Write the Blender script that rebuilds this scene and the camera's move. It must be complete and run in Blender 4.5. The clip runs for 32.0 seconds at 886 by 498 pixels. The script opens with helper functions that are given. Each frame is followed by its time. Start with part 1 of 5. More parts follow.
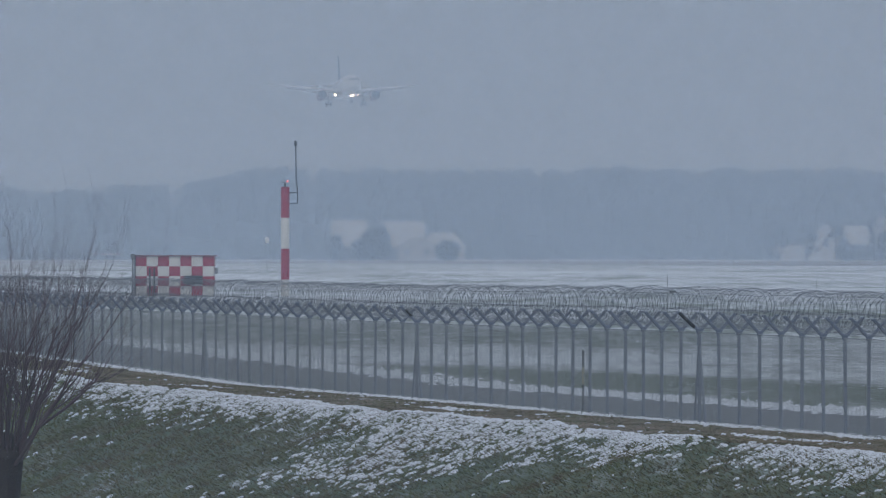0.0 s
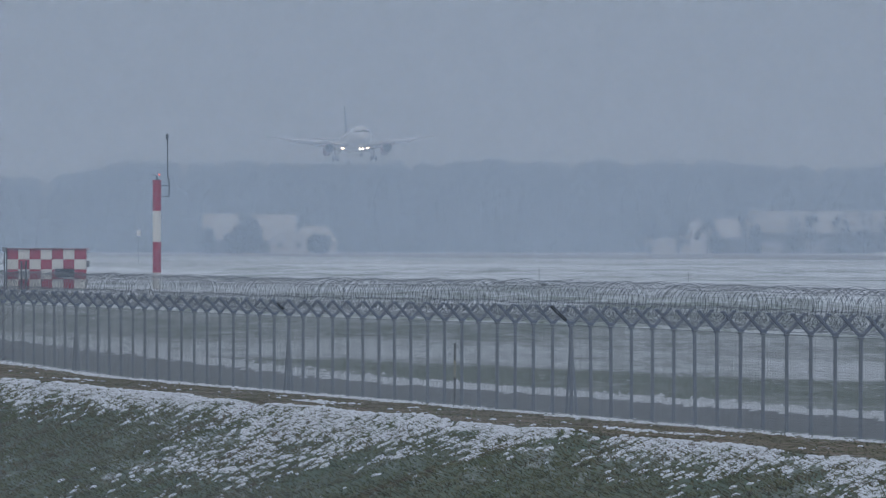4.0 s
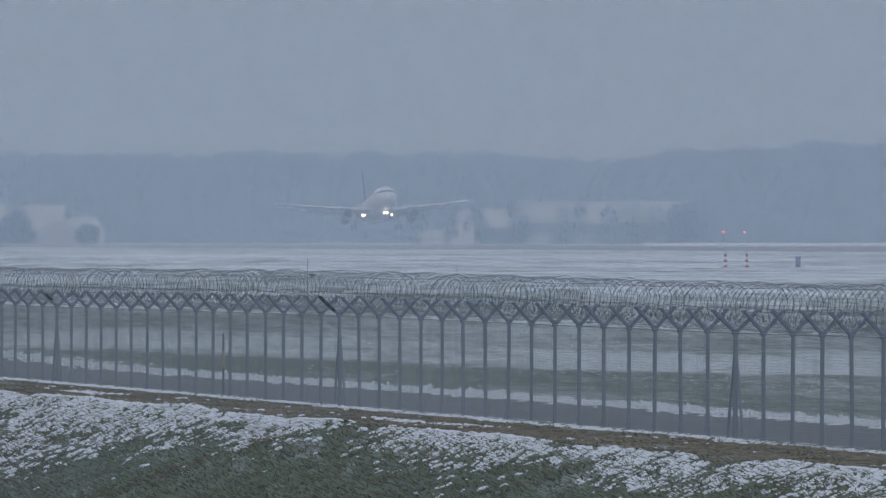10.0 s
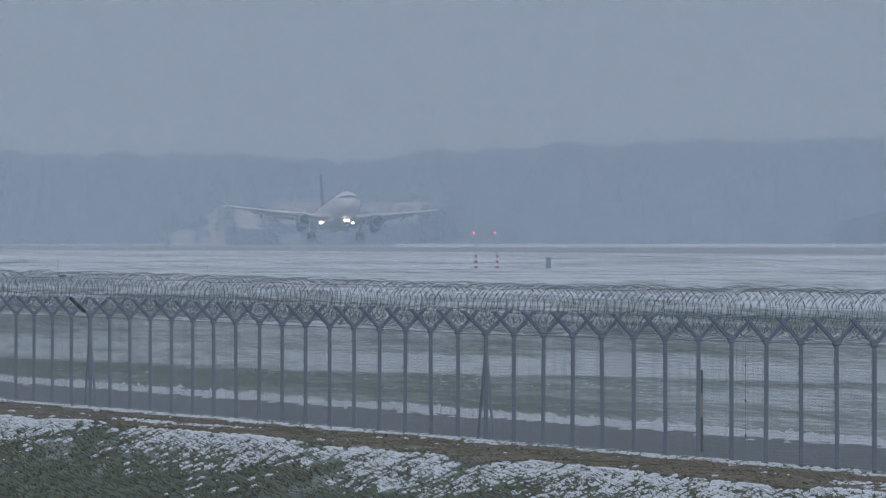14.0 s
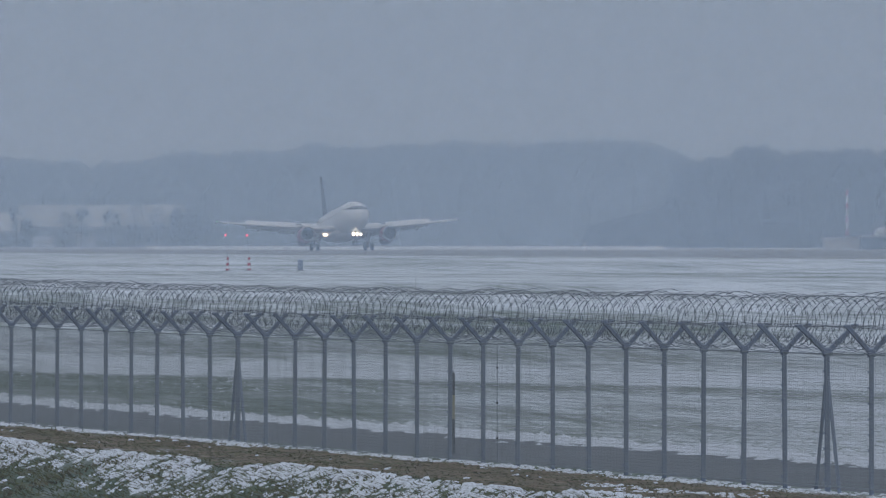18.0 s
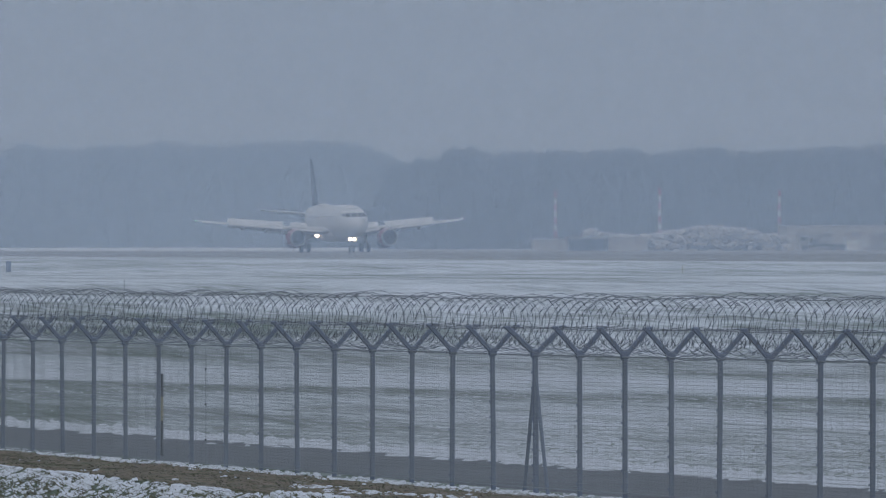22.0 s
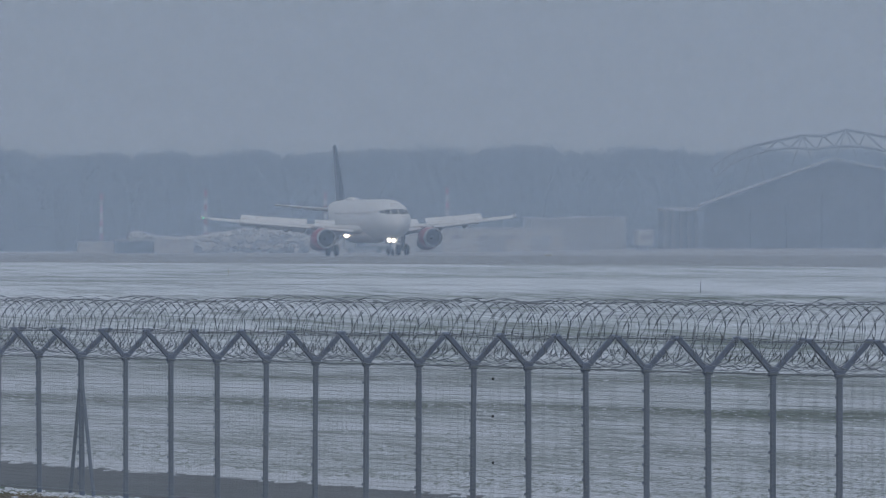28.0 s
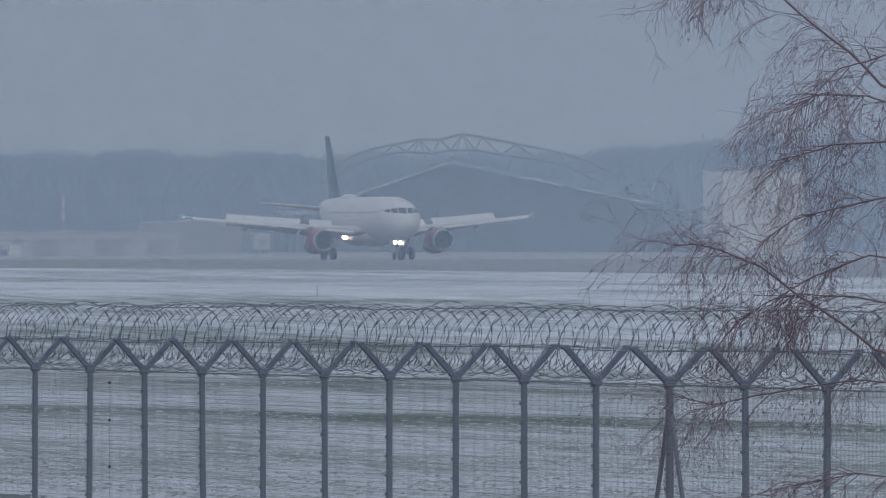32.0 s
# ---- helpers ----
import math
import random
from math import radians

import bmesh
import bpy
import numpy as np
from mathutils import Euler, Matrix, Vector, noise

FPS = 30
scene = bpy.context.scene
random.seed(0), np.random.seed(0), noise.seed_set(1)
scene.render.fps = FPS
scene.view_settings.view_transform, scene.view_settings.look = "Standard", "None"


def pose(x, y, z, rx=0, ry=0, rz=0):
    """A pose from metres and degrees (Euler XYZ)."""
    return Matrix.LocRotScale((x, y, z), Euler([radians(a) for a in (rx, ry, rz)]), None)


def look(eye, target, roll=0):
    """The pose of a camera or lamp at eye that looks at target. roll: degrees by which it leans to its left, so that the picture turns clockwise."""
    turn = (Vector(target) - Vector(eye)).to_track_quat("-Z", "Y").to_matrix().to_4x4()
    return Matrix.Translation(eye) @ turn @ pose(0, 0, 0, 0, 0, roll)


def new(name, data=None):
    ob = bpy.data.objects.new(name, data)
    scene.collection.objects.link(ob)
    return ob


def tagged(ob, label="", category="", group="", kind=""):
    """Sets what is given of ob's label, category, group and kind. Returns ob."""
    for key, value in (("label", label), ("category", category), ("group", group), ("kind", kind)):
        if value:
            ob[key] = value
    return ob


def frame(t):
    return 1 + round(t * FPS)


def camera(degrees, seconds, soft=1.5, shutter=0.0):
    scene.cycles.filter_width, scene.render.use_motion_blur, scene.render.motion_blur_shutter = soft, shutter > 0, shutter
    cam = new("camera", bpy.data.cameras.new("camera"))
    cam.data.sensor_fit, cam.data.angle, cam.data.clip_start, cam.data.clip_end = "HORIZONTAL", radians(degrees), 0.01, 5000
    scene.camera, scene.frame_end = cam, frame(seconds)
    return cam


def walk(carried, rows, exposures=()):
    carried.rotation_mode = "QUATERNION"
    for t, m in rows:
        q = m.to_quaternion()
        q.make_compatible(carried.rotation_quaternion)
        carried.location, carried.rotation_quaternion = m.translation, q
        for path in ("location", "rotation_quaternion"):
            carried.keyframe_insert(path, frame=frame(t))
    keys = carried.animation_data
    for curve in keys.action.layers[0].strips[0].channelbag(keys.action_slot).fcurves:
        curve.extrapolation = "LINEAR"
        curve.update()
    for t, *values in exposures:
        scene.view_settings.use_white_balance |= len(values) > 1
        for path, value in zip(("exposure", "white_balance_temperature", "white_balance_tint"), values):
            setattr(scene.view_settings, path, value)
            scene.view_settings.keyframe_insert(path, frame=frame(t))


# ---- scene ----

# ---- camera ----
# Bearings and dips place things to fit the camera's view: pixel offsets, counted in parts of a radian: 25796 parts make
# one. Level with the lens is a dip of 10.
PARTS = 25796.0
LEVEL = 10.0
EYE = Vector((0.0, 0.0, 3.8))


def at(bearing, dist):
    """Plan position at a bearing (parts, clockwise from north) and a distance."""
    return dist * math.sin(bearing / PARTS), dist * math.cos(bearing / PARTS)


def up(dip, dist):
    """Height that lies at that dip (parts, downwards) at that distance."""
    return EYE.z - (dip - LEVEL) * dist / PARTS


def aim(bearing, dip):
    a, e = bearing / PARTS, -(dip - LEVEL) / PARTS
    return look(EYE, EYE + Vector((math.sin(a), math.cos(a), math.tan(e))))


cam = camera(3.4542, 32.0, soft=1.25)
PAN = [
    (0.0, 0.0, 0.0), (0.5, 13.1, -0.2), (1.0, 28.2, -1.8), (1.5, 46.1, -2.9), (2.0, 72.4, -1.8), (2.5, 106.7, 0.5),
    (3.0, 147.2, 4.3), (3.5, 188.8, 8.5), (5.5, 305.6, 19.6), (6.0, 327.8, 21.5), (6.5, 354.8, 23.5), (7.0, 385.5, 25.7),
    (7.5, 418.0, 26.9), (8.0, 452.2, 28.2), (8.5, 490.6, 28.3), (9.0, 532.9, 28.5), (9.5, 580.3, 28.5), (10.0, 631.8, 28.8),
    (10.5, 684.8, 28.8), (11.0, 740.2, 28.9), (11.5, 796.4, 28.6), (12.0, 850.9, 28.2), (12.5, 904.3, 28.1), (13.0, 958.2, 27.5),
    (13.5, 1013.8, 27.2), (14.0, 1069.8, 27.1), (14.5, 1124.7, 27.2), (16.5, 1340.2, 25.8), (17.0, 1395.8, 24.8),
    (17.5, 1450.7, 24.2), (18.0, 1505.6, 22.8), (18.5, 1561.6, 21.4), (19.0, 1620.2, 21.1), (19.5, 1681.5, 21.3),
    (20.0, 1747.1, 21.3), (20.5, 1815.3, 21.2), (21.0, 1883.4, 21.2), (21.5, 1951.0, 20.4), (22.0, 2017.6, 20.4),
    (22.5, 2083.1, 19.9), (23.0, 2146.4, 19.3), (23.5, 2206.3, 19.5), (24.0, 2266.4, 18.9), (24.5, 2325.9, 19.0),
    (26.5, 2589.3, 16.9), (27.0, 2661.6, 16.3), (27.5, 2736.7, 16.2), (28.0, 2814.7, 16.2), (28.5, 2894.2, 15.6),
    (29.0, 2975.5, 14.9), (29.5, 3058.1, 14.6), (30.0, 3141.7, 13.9), (30.5, 3226.3, 12.5), (31.0, 3312.7, 11.6),
    (31.5, 3399.4, 10.6), (32.0, 3488.0, 9.5)]
walk(cam, [(t, aim(b, d)) for t, b, d in PAN], [(0.0, 0.0), (13.0, 0.0), (22.0, -0.07), (32.0, -0.10)])

# ---- light: an overcast winter sky, brighter overhead than at the horizon ----
scene.cycles.transparent_max_bounces = 32
world = bpy.data.worlds.new("overcast_sky")
scene.world = world
world.use_nodes = True
wn, wl = world.node_tree.nodes, world.node_tree.links
wn.clear()
w_out = wn.new("ShaderNodeOutputWorld")
w_bg = wn.new("ShaderNodeBackground")
w_sky = wn.new("ShaderNodeTexSky")
w_sky.sky_type = "NISHITA"
w_sky.sun_disc = False
w_sky.sun_elevation, w_sky.sun_rotation = radians(18), radians(150)
w_sky.air_density, w_sky.dust_density, w_sky.ozone_density = 1.0, 4.0, 2.0
w_scale = wn.new("ShaderNodeVectorMath")
w_scale.operation = "SCALE"
w_scale.inputs["Scale"].default_value = 0.05
w_co = wn.new("ShaderNodeTexCoord")
w_sep = wn.new("ShaderNodeSeparateXYZ")
w_ramp = wn.new("ShaderNodeValToRGB")
w_ramp.color_ramp.elements[0].color = (0.234, 0.272, 0.346, 1)
w_ramp.color_ramp.elements[1].color = (0.595, 0.67, 0.785, 1)
w_mix = wn.new("ShaderNodeMix")
w_mix.data_type = "RGBA"
w_mix.inputs["Factor"].default_value = 0.96
wl.new(w_co.outputs["Generated"], w_sep.inputs[0])
wl.new(w_sep.outputs["Z"], w_ramp.inputs["Fac"])
wl.new(w_sky.outputs[0], w_scale.inputs[0])
wl.new(w_scale.outputs[0], w_mix.inputs["A"])
wl.new(w_ramp.outputs["Color"], w_mix.inputs["B"])
wl.new(w_mix.outputs["Result"], w_bg.inputs["Color"])
wl.new(w_bg.outputs[0], w_out.inputs["Surface"])
w_bg.inputs["Strength"].default_value = 1.0

sun = new("sun", bpy.data.lights.new("sun", "SUN"))
sun.data.energy, sun.data.angle, sun.data.color = 0.5, radians(25), (1.0, 0.96, 0.9)
sun.matrix_world = look((0, 0, 50), (30, 80, 0))

# ---- materials ----


def shader(name, base, rough=0.7, metal=0.0, dark=None, scale=3.0, amount=0.5, bump=0.0, fine=40.0, coords="Object"):
    """A plain surface: base colour, blotched towards dark at two scales, with a little relief."""
    m = bpy.data.materials.new(name)
    m.use_nodes = True
    n, l = m.node_tree.nodes, m.node_tree.links
    p = n["Principled BSDF"]
    p.inputs["Roughness"].default_value, p.inputs["Metallic"].default_value = rough, metal
    dark = dark or tuple(c * 0.6 for c in base)
    co = n.new("ShaderNodeTexCoord")
    big, small = n.new("ShaderNodeTexNoise"), n.new("ShaderNodeTexNoise")
    big.inputs["Scale"].default_value, small.inputs["Scale"].default_value = scale, fine
    big.inputs["Detail"].default_value = 5
    add = n.new("ShaderNodeMath")
    add.operation = "MULTIPLY"
    ramp = n.new("ShaderNodeMapRange")
    ramp.inputs["From Min"].default_value, ramp.inputs["From Max"].default_value = 0.15, 0.4
    ramp.inputs["To Max"].default_value = amount
    mix = n.new("ShaderNodeMix")
    mix.data_type = "RGBA"
    mix.inputs["A"].default_value, mix.inputs["B"].default_value = (*base, 1), (*dark, 1)
    for t in (big, small):
        l.new(co.outputs[coords], t.inputs["Vector"])
    l.new(big.outputs["Fac"], add.inputs[0])
    l.new(small.outputs["Fac"], add.inputs[1])
    l.new(add.outputs[0], ramp.inputs["Value"])
    l.new(ramp.outputs[0], mix.inputs["Factor"])
    l.new(mix.outputs["Result"], p.inputs["Base Color"])
    if bump:
        b = n.new("ShaderNodeBump")
        b.inputs["Strength"].default_value, b.inputs["Distance"].default_value = bump, 0.05
        l.new(small.outputs["Fac"], b.inputs["Height"])
        l.new(b.outputs[0], p.inputs["Normal"])
    return m


def glow(name, colour, strength):
    m = bpy.data.materials.new(name)
    m.use_nodes = True
    p = m.node_tree.nodes["Principled BSDF"]
    p.inputs["Base Color"].default_value = (*colour, 1)
    p.inputs["Emission Color"].default_value, p.inputs["Emission Strength"].default_value = (*colour, 1), strength
    return m


def ground_material():
    """Winter grass with patchy snow, bare earth and tarmac, laid out by the mesh's own fields snow, earth and tarmac."""
    m = bpy.data.materials.new("snowy_grass")
    m.use_nodes = True
    n, l = m.node_tree.nodes, m.node_tree.links
    p = n["Principled BSDF"]
    p.inputs["Roughness"].default_value = 0.9
    co = n.new("ShaderNodeTexCoord")

    def tex(scale, detail=6, rough=0.6, stretch=(1, 1, 1)):
        mp = n.new("ShaderNodeMapping")
        mp.inputs["Scale"].default_value = stretch
        l.new(co.outputs["Object"], mp.inputs["Vector"])
        t = n.new("ShaderNodeTexNoise")
        t.inputs["Scale"].default_value, t.inputs["Detail"].default_value, t.inputs["Roughness"].default_value = scale, detail, rough
        l.new(mp.outputs[0], t.inputs["Vector"])
        return t.outputs["Fac"]

    def mixed(fac, a, b):
        x = n.new("ShaderNodeMix")
        x.data_type = "RGBA"
        for socket, value in (("Factor", fac), ("A", a), ("B", b)):
            if isinstance(value, tuple):
                x.inputs[socket].default_value = (*value, 1)
            elif isinstance(value, float):
                x.inputs[socket].default_value = value
            else:
                l.new(value, x.inputs[socket])
        return x.outputs["Result"]

    def steps(value, lo, hi):
        r = n.new("ShaderNodeMapRange")
        r.interpolation_type = "SMOOTHSTEP"
        r.inputs["From Min"].default_value, r.inputs["From Max"].default_value = lo, hi
        l.new(value, r.inputs["Value"])
        return r.outputs[0]

    def calc(op, a, b):
        x = n.new("ShaderNodeMath")
        x.operation = op
        for i, v in enumerate((a, b)):
            if isinstance(v, float):
                x.inputs[i].default_value = v
            else:
                l.new(v, x.inputs[i])
        return x.outputs[0]

    def field(name):
        a = n.new("ShaderNodeAttribute")
        a.attribute_name = name
        return a.outputs["Fac"]

    grass = mixed(steps(tex(0.35), 0.35, 0.65), (0.072, 0.112, 0.062), (0.115, 0.130, 0.076))
    grass = mixed(steps(tex(6.0), 0.3, 0.7), grass, (0.052, 0.085, 0.045))
    earth = mixed(steps(tex(1.2), 0.35, 0.65), (0.165, 0.098, 0.056), (0.085, 0.088, 0.040))
    earth = mixed(steps(tex(4.0, 6, 0.7, (1, 0.3, 1)), 0.45, 0.68), earth, (0.25, 0.19, 0.13))
    tar = mixed(steps(tex(0.5, stretch=(1, 0.3, 1)), 0.3, 0.7), (0.108, 0.116, 0.130), (0.145, 0.154, 0.170))
    snow = mixed(steps(tex(2.0), 0.3, 0.7), (0.75, 0.80, 0.87), (0.66, 0.71, 0.79))
    c = mixed(steps(calc("ADD", field("earth"), calc("MULTIPLY", calc("SUBTRACT", tex(0.6, 6, 0.65, (1, 0.4, 1)), 0.55), 1.6)), 0.3, 0.7), grass, earth)
    patch = -0.46
    for stretch, weight in (((0.05, 0.010, 1), 0.50), ((0.3, 0.035, 1), 0.40), ((0.35, 0.35, 1), 0.26), ((2.4, 0.20, 1), 0.32), ((0.9, 0.020, 1), 0.22), ((2.6, 0.045, 1), 0.22)):
        patch = calc("ADD", calc("MULTIPLY", tex(1.0, 6, 0.66, stretch), weight), patch)
    cover = calc("SUBTRACT", calc("ADD", patch, field("snow")), 1.0)
    c = mixed(steps(cover, -0.17, 0.17), c, snow)
    c = mixed(steps(field("tarmac"), 0.4, 0.6), c, tar)
    l.new(c, p.inputs["Base Color"])
    b = n.new("ShaderNodeBump")
    b.inputs["Strength"].default_value, b.inputs["Distance"].default_value = 0.5, 0.08
    l.new(tex(4.0), b.inputs["Height"])
    l.new(b.outputs[0], p.inputs["Normal"])
    return m


def haze_sheet_material(name, keep, scatter):
    """A thin sheet that stands in for haze: lets most light through and scatters a little of it."""
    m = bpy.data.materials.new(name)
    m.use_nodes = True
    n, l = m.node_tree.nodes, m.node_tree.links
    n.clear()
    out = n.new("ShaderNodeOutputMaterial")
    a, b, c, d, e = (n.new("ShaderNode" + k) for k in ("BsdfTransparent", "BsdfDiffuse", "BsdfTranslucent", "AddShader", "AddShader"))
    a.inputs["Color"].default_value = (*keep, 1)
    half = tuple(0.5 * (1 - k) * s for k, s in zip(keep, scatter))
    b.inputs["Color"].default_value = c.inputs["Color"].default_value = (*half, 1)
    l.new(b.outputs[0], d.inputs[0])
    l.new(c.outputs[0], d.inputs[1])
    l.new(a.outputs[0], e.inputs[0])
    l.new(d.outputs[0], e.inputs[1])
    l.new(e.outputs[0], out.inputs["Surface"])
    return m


SNOW = shader("snow", (0.72, 0.76, 0.83), 0.85, dark=(0.60, 0.65, 0.73), scale=2, amount=0.5)
STEEL = shader("grey_coated_steel", (0.205, 0.247, 0.335), 0.6, 0.1, dark=(0.15, 0.182, 0.25), scale=2.5, amount=0.6)
WIRE = shader("dull_galvanised_wire", (0.26, 0.285, 0.33), 0.5, 0.4, scale=1.5)
MESHWIRE = shader("bright_galvanised_wire", (0.34, 0.375, 0.405), 0.5, 0.5, scale=1.5)
BARK = shader("dark_bark", (0.055, 0.045, 0.045), 0.9, dark=(0.03, 0.025, 0.028), scale=4, bump=0.4)
TWIG = shader("reddish_twig", (0.27, 0.20, 0.24), 0.8, dark=(0.19, 0.145, 0.18), scale=3)
SHOOT = shader("dark_willow_shoot", (0.135, 0.10, 0.115), 0.85, dark=(0.085, 0.068, 0.08), scale=3)
RED = shader("signal_red_paint", (0.40, 0.026, 0.07), 0.5, dark=(0.29, 0.024, 0.058), scale=2)
WHITE = shader("white_paint", (0.78, 0.78, 0.76), 0.5, dark=(0.6, 0.6, 0.58), scale=1.5, amount=0.4)
DARK = shader("dark_metal", (0.04, 0.042, 0.046), 0.5, 0.4)
GREY = shader("mid_grey_metal", (0.22, 0.23, 0.24), 0.5, 0.4)
HULL = shader("white_aircraft_paint", (0.80, 0.82, 0.865), 0.32, dark=(0.55, 0.56, 0.58), scale=0.9, amount=0.45, fine=14)
WING = shader("pale_grey_wing_paint", (0.66, 0.67, 0.68), 0.4, dark=(0.52, 0.53, 0.55), scale=0.8, amount=0.5)
PALEMARK = shader("faded_grey_mark", (0.36, 0.33, 0.38), 0.5)
TAIL = shader("dark_slate_paint", (0.06, 0.08, 0.11), 0.4, dark=(0.042, 0.056, 0.078), scale=0.6)
COWL = shader("red_cowl_paint", (0.34, 0.025, 0.065), 0.35, dark=(0.21, 0.02, 0.045), scale=1.2)
DARKRED = shader("dark_red_paint", (0.13, 0.035, 0.045), 0.5, dark=(0.06, 0.04, 0.045), scale=1.2)
LIP = shader("pale_intake_lip", (0.52, 0.53, 0.56), 0.4, 0.5)
FANSTEEL = shader("dark_fan_steel", (0.075, 0.078, 0.085), 0.5, 0.5)
RUBBER = shader("black_tyre_rubber", (0.025, 0.025, 0.027), 0.85)
GLASS = shader("dark_cockpit_glass", (0.03, 0.035, 0.042), 0.25)
LAMP = glow("lit_landing_light", (1.0, 0.84, 0.70), 13.0)
LAMP_NOSE = glow("lit_taxi_light", (1.0, 0.93, 0.80), 12.0)
LAMP_GREEN = glow("lit_green_light", (0.1, 1.0, 0.5), 3.0)
LAMP_RED = glow("lit_red_light", (1.0, 0.12, 0.1), 1.3)
LAMP_FIELD = glow("lit_red_field_lamp", (1.0, 0.10, 0.16), 1.1)
PLASTER = shader("pale_render", (0.52, 0.51, 0.51), 0.9, scale=0.3, amount=0.4)
GREYWALL = shader("grey_sheet_wall", (0.34, 0.35, 0.36), 0.7, scale=0.2, amount=0.5)
DARKWALL = shader("dark_sheet_wall", (0.07, 0.075, 0.085), 0.7, scale=0.2)
PANE = shader("dark_window_pane", (0.05, 0.055, 0.065), 0.2)
BLUEHUT = shader("dark_blue_sheet", (0.07, 0.11, 0.16), 0.6, scale=0.5)
# haze over the far windows is put into this grey
HAZEPANE = shader("hazed_window_pane", (0.24, 0.25, 0.27), 0.4)
YELLOW = shader("yellow_paint", (0.42, 0.38, 0.22), 0.5)
WOODS = shader("bare_winter_woods", (0.013, 0.014, 0.014), 1.0, dark=(0.011, 0.012, 0.012), scale=0.15)
WOODS.node_tree.nodes["Principled BSDF"].inputs["Specular IOR Level"].default_value = 0.0
ROOF = shader("thin_snow_on_tiles", (0.52, 0.52, 0.53), 0.9, dark=(0.36, 0.36, 0.37), scale=0.4, amount=0.7)
HALLROOF = shader("uneven_snow_on_hall_roof", (0.50, 0.50, 0.52), 0.9, dark=(0.16, 0.165, 0.175), scale=0.11, amount=0.95, fine=0.5)
PATCHROOF = shader("patchy_snow_on_sheet", (0.55, 0.56, 0.58), 0.9, dark=(0.10, 0.105, 0.115), scale=0.16, amount=1.0)
RUBBLE = shader("snowy_rubble", (0.66, 0.67, 0.69), 0.9, dark=(0.42, 0.41, 0.41), scale=0.6, amount=0.8)

# ---- mesh helpers ----


def mesh_of(bm, name, mat, smooth=False):
    me = bpy.data.meshes.new(name)
    bm.to_mesh(me)
    bm.free()
    me.materials.append(mat)
    if smooth:
        me.polygons.foreach_set("use_smooth", [True] * len(me.polygons))
    return me


def part(name, bm, mat, parent=None, label="", m=None, smooth=False):
    """One mesh object, under parent where given."""
    ob = new(name, bm if isinstance(bm, bpy.types.Mesh) else mesh_of(bm, name, mat, smooth))
    ob.parent = parent
    if m is not None:
        ob.matrix_basis = m
    if label:
        ob["label"] = label
    return ob


def thing(name, label, category, m=None, group="", kind=""):
    ob = new(name)
    if m is not None:
        ob.matrix_basis = m
    return tagged(ob, label, category, group, kind)


def box(bm, c, s, m=None, bevel=0.0):
    """A box of size s about c; m turns it."""
    t = Matrix.Translation(c) @ (m or Matrix()) @ Matrix.Diagonal((*s, 1))
    r = bmesh.ops.create_cube(bm, size=1, matrix=t)
    if bevel:
        edges = list({e for v in r["verts"] for e in v.link_edges})
        bmesh.ops.bevel(bm, geom=edges, offset=bevel, segments=1, affect="EDGES")
    return bm


def loft(bm, rings, caps=True, closed=True):
    rows = [[bm.verts.new(p) for p in ring] for ring in rings]
    k = len(rows[0])
    for a, b in zip(rows, rows[1:]):
        for i in range(k if closed else k - 1):
            j = (i + 1) % k
            bm.faces.new((a[i], a[j], b[j], b[i]))
    if caps:
        bm.faces.new(rows[0][::-1])
        bm.faces.new(rows[-1])
    return bm


def ring(c, axis, r, k=8, squash=1.0):
    axis = Vector(axis).normalized()
    side = axis.orthogonal().normalized()
    other = axis.cross(side)
    return [Vector(c) + r * (math.cos(a) * side + squash * math.sin(a) * other) for a in (2 * math.pi * i / k for i in range(k))]


def tube(bm, pts, radii, k=6, caps=True):
    pts = [Vector(p) for p in pts]
    if not isinstance(radii, (list, tuple)):
        radii = [radii] * len(pts)
    d0 = (pts[-1] - pts[0]).normalized()
    side = d0.orthogonal().normalized()
    rings = []
    for i, p in enumerate(pts):
        d = (pts[min(i + 1, len(pts) - 1)] - pts[max(i - 1, 0)]).normalized()
        s = (side - d * side.dot(d)).normalized()
        o = d.cross(s)
        rings.append([p + radii[i] * (math.cos(a) * s + math.sin(a) * o) for a in (2 * math.pi * j / k for j in range(k))])
    return loft(bm, rings, caps)


def smooth(a, b, x):
    t = min(1.0, max(0.0, (x - a) / (b - a)))
    return t * t * (3 - 2 * t)


def lerp_table(table, x):
    for (x0, y0), (x1, y1) in zip(table, table[1:]):
        if x <= x1:
            return y0 + (y1 - y0) * max(0.0, (x - x0) / (x1 - x0))
    return table[-1][1]


B = bmesh.new

# ---- the ground: one sheet, laid out along the fence ----
FENCE_ALONG = Vector((0.11689, -0.99314, 0))
FENCE_SIDE = Vector((-0.99314, -0.11689, 0))
FENCE_START = Vector((5.82, 333.0, 0))
RUNWAY_ALONG = Vector((math.sin(radians(7.05)), -math.cos(radians(7.05)), 0))
RUNWAY_SIDE = Vector((-math.cos(radians(7.05)), -math.sin(radians(7.05)), 0))
RUNWAY_OFFSET = -348.0
RUNWAY_RISE = [(1200, 2.86), (1380, 2.80), (1545, 2.72), (1750, 2.63), (2000, 2.555), (2150, 2.53), (6000, 2.53)]
FIELD = [(-9000, 0.0), (430, 0.0), (740, 1.72), (1040, 1.70), (1200, 2.2), (1300, 2.3), (1700, 2.42), (2400, 2.42), (3000, 2.55), (9000, 2.6)]


def across(x, y):
    return (Vector((x, y, 0)) - FENCE_START).dot(FENCE_SIDE)


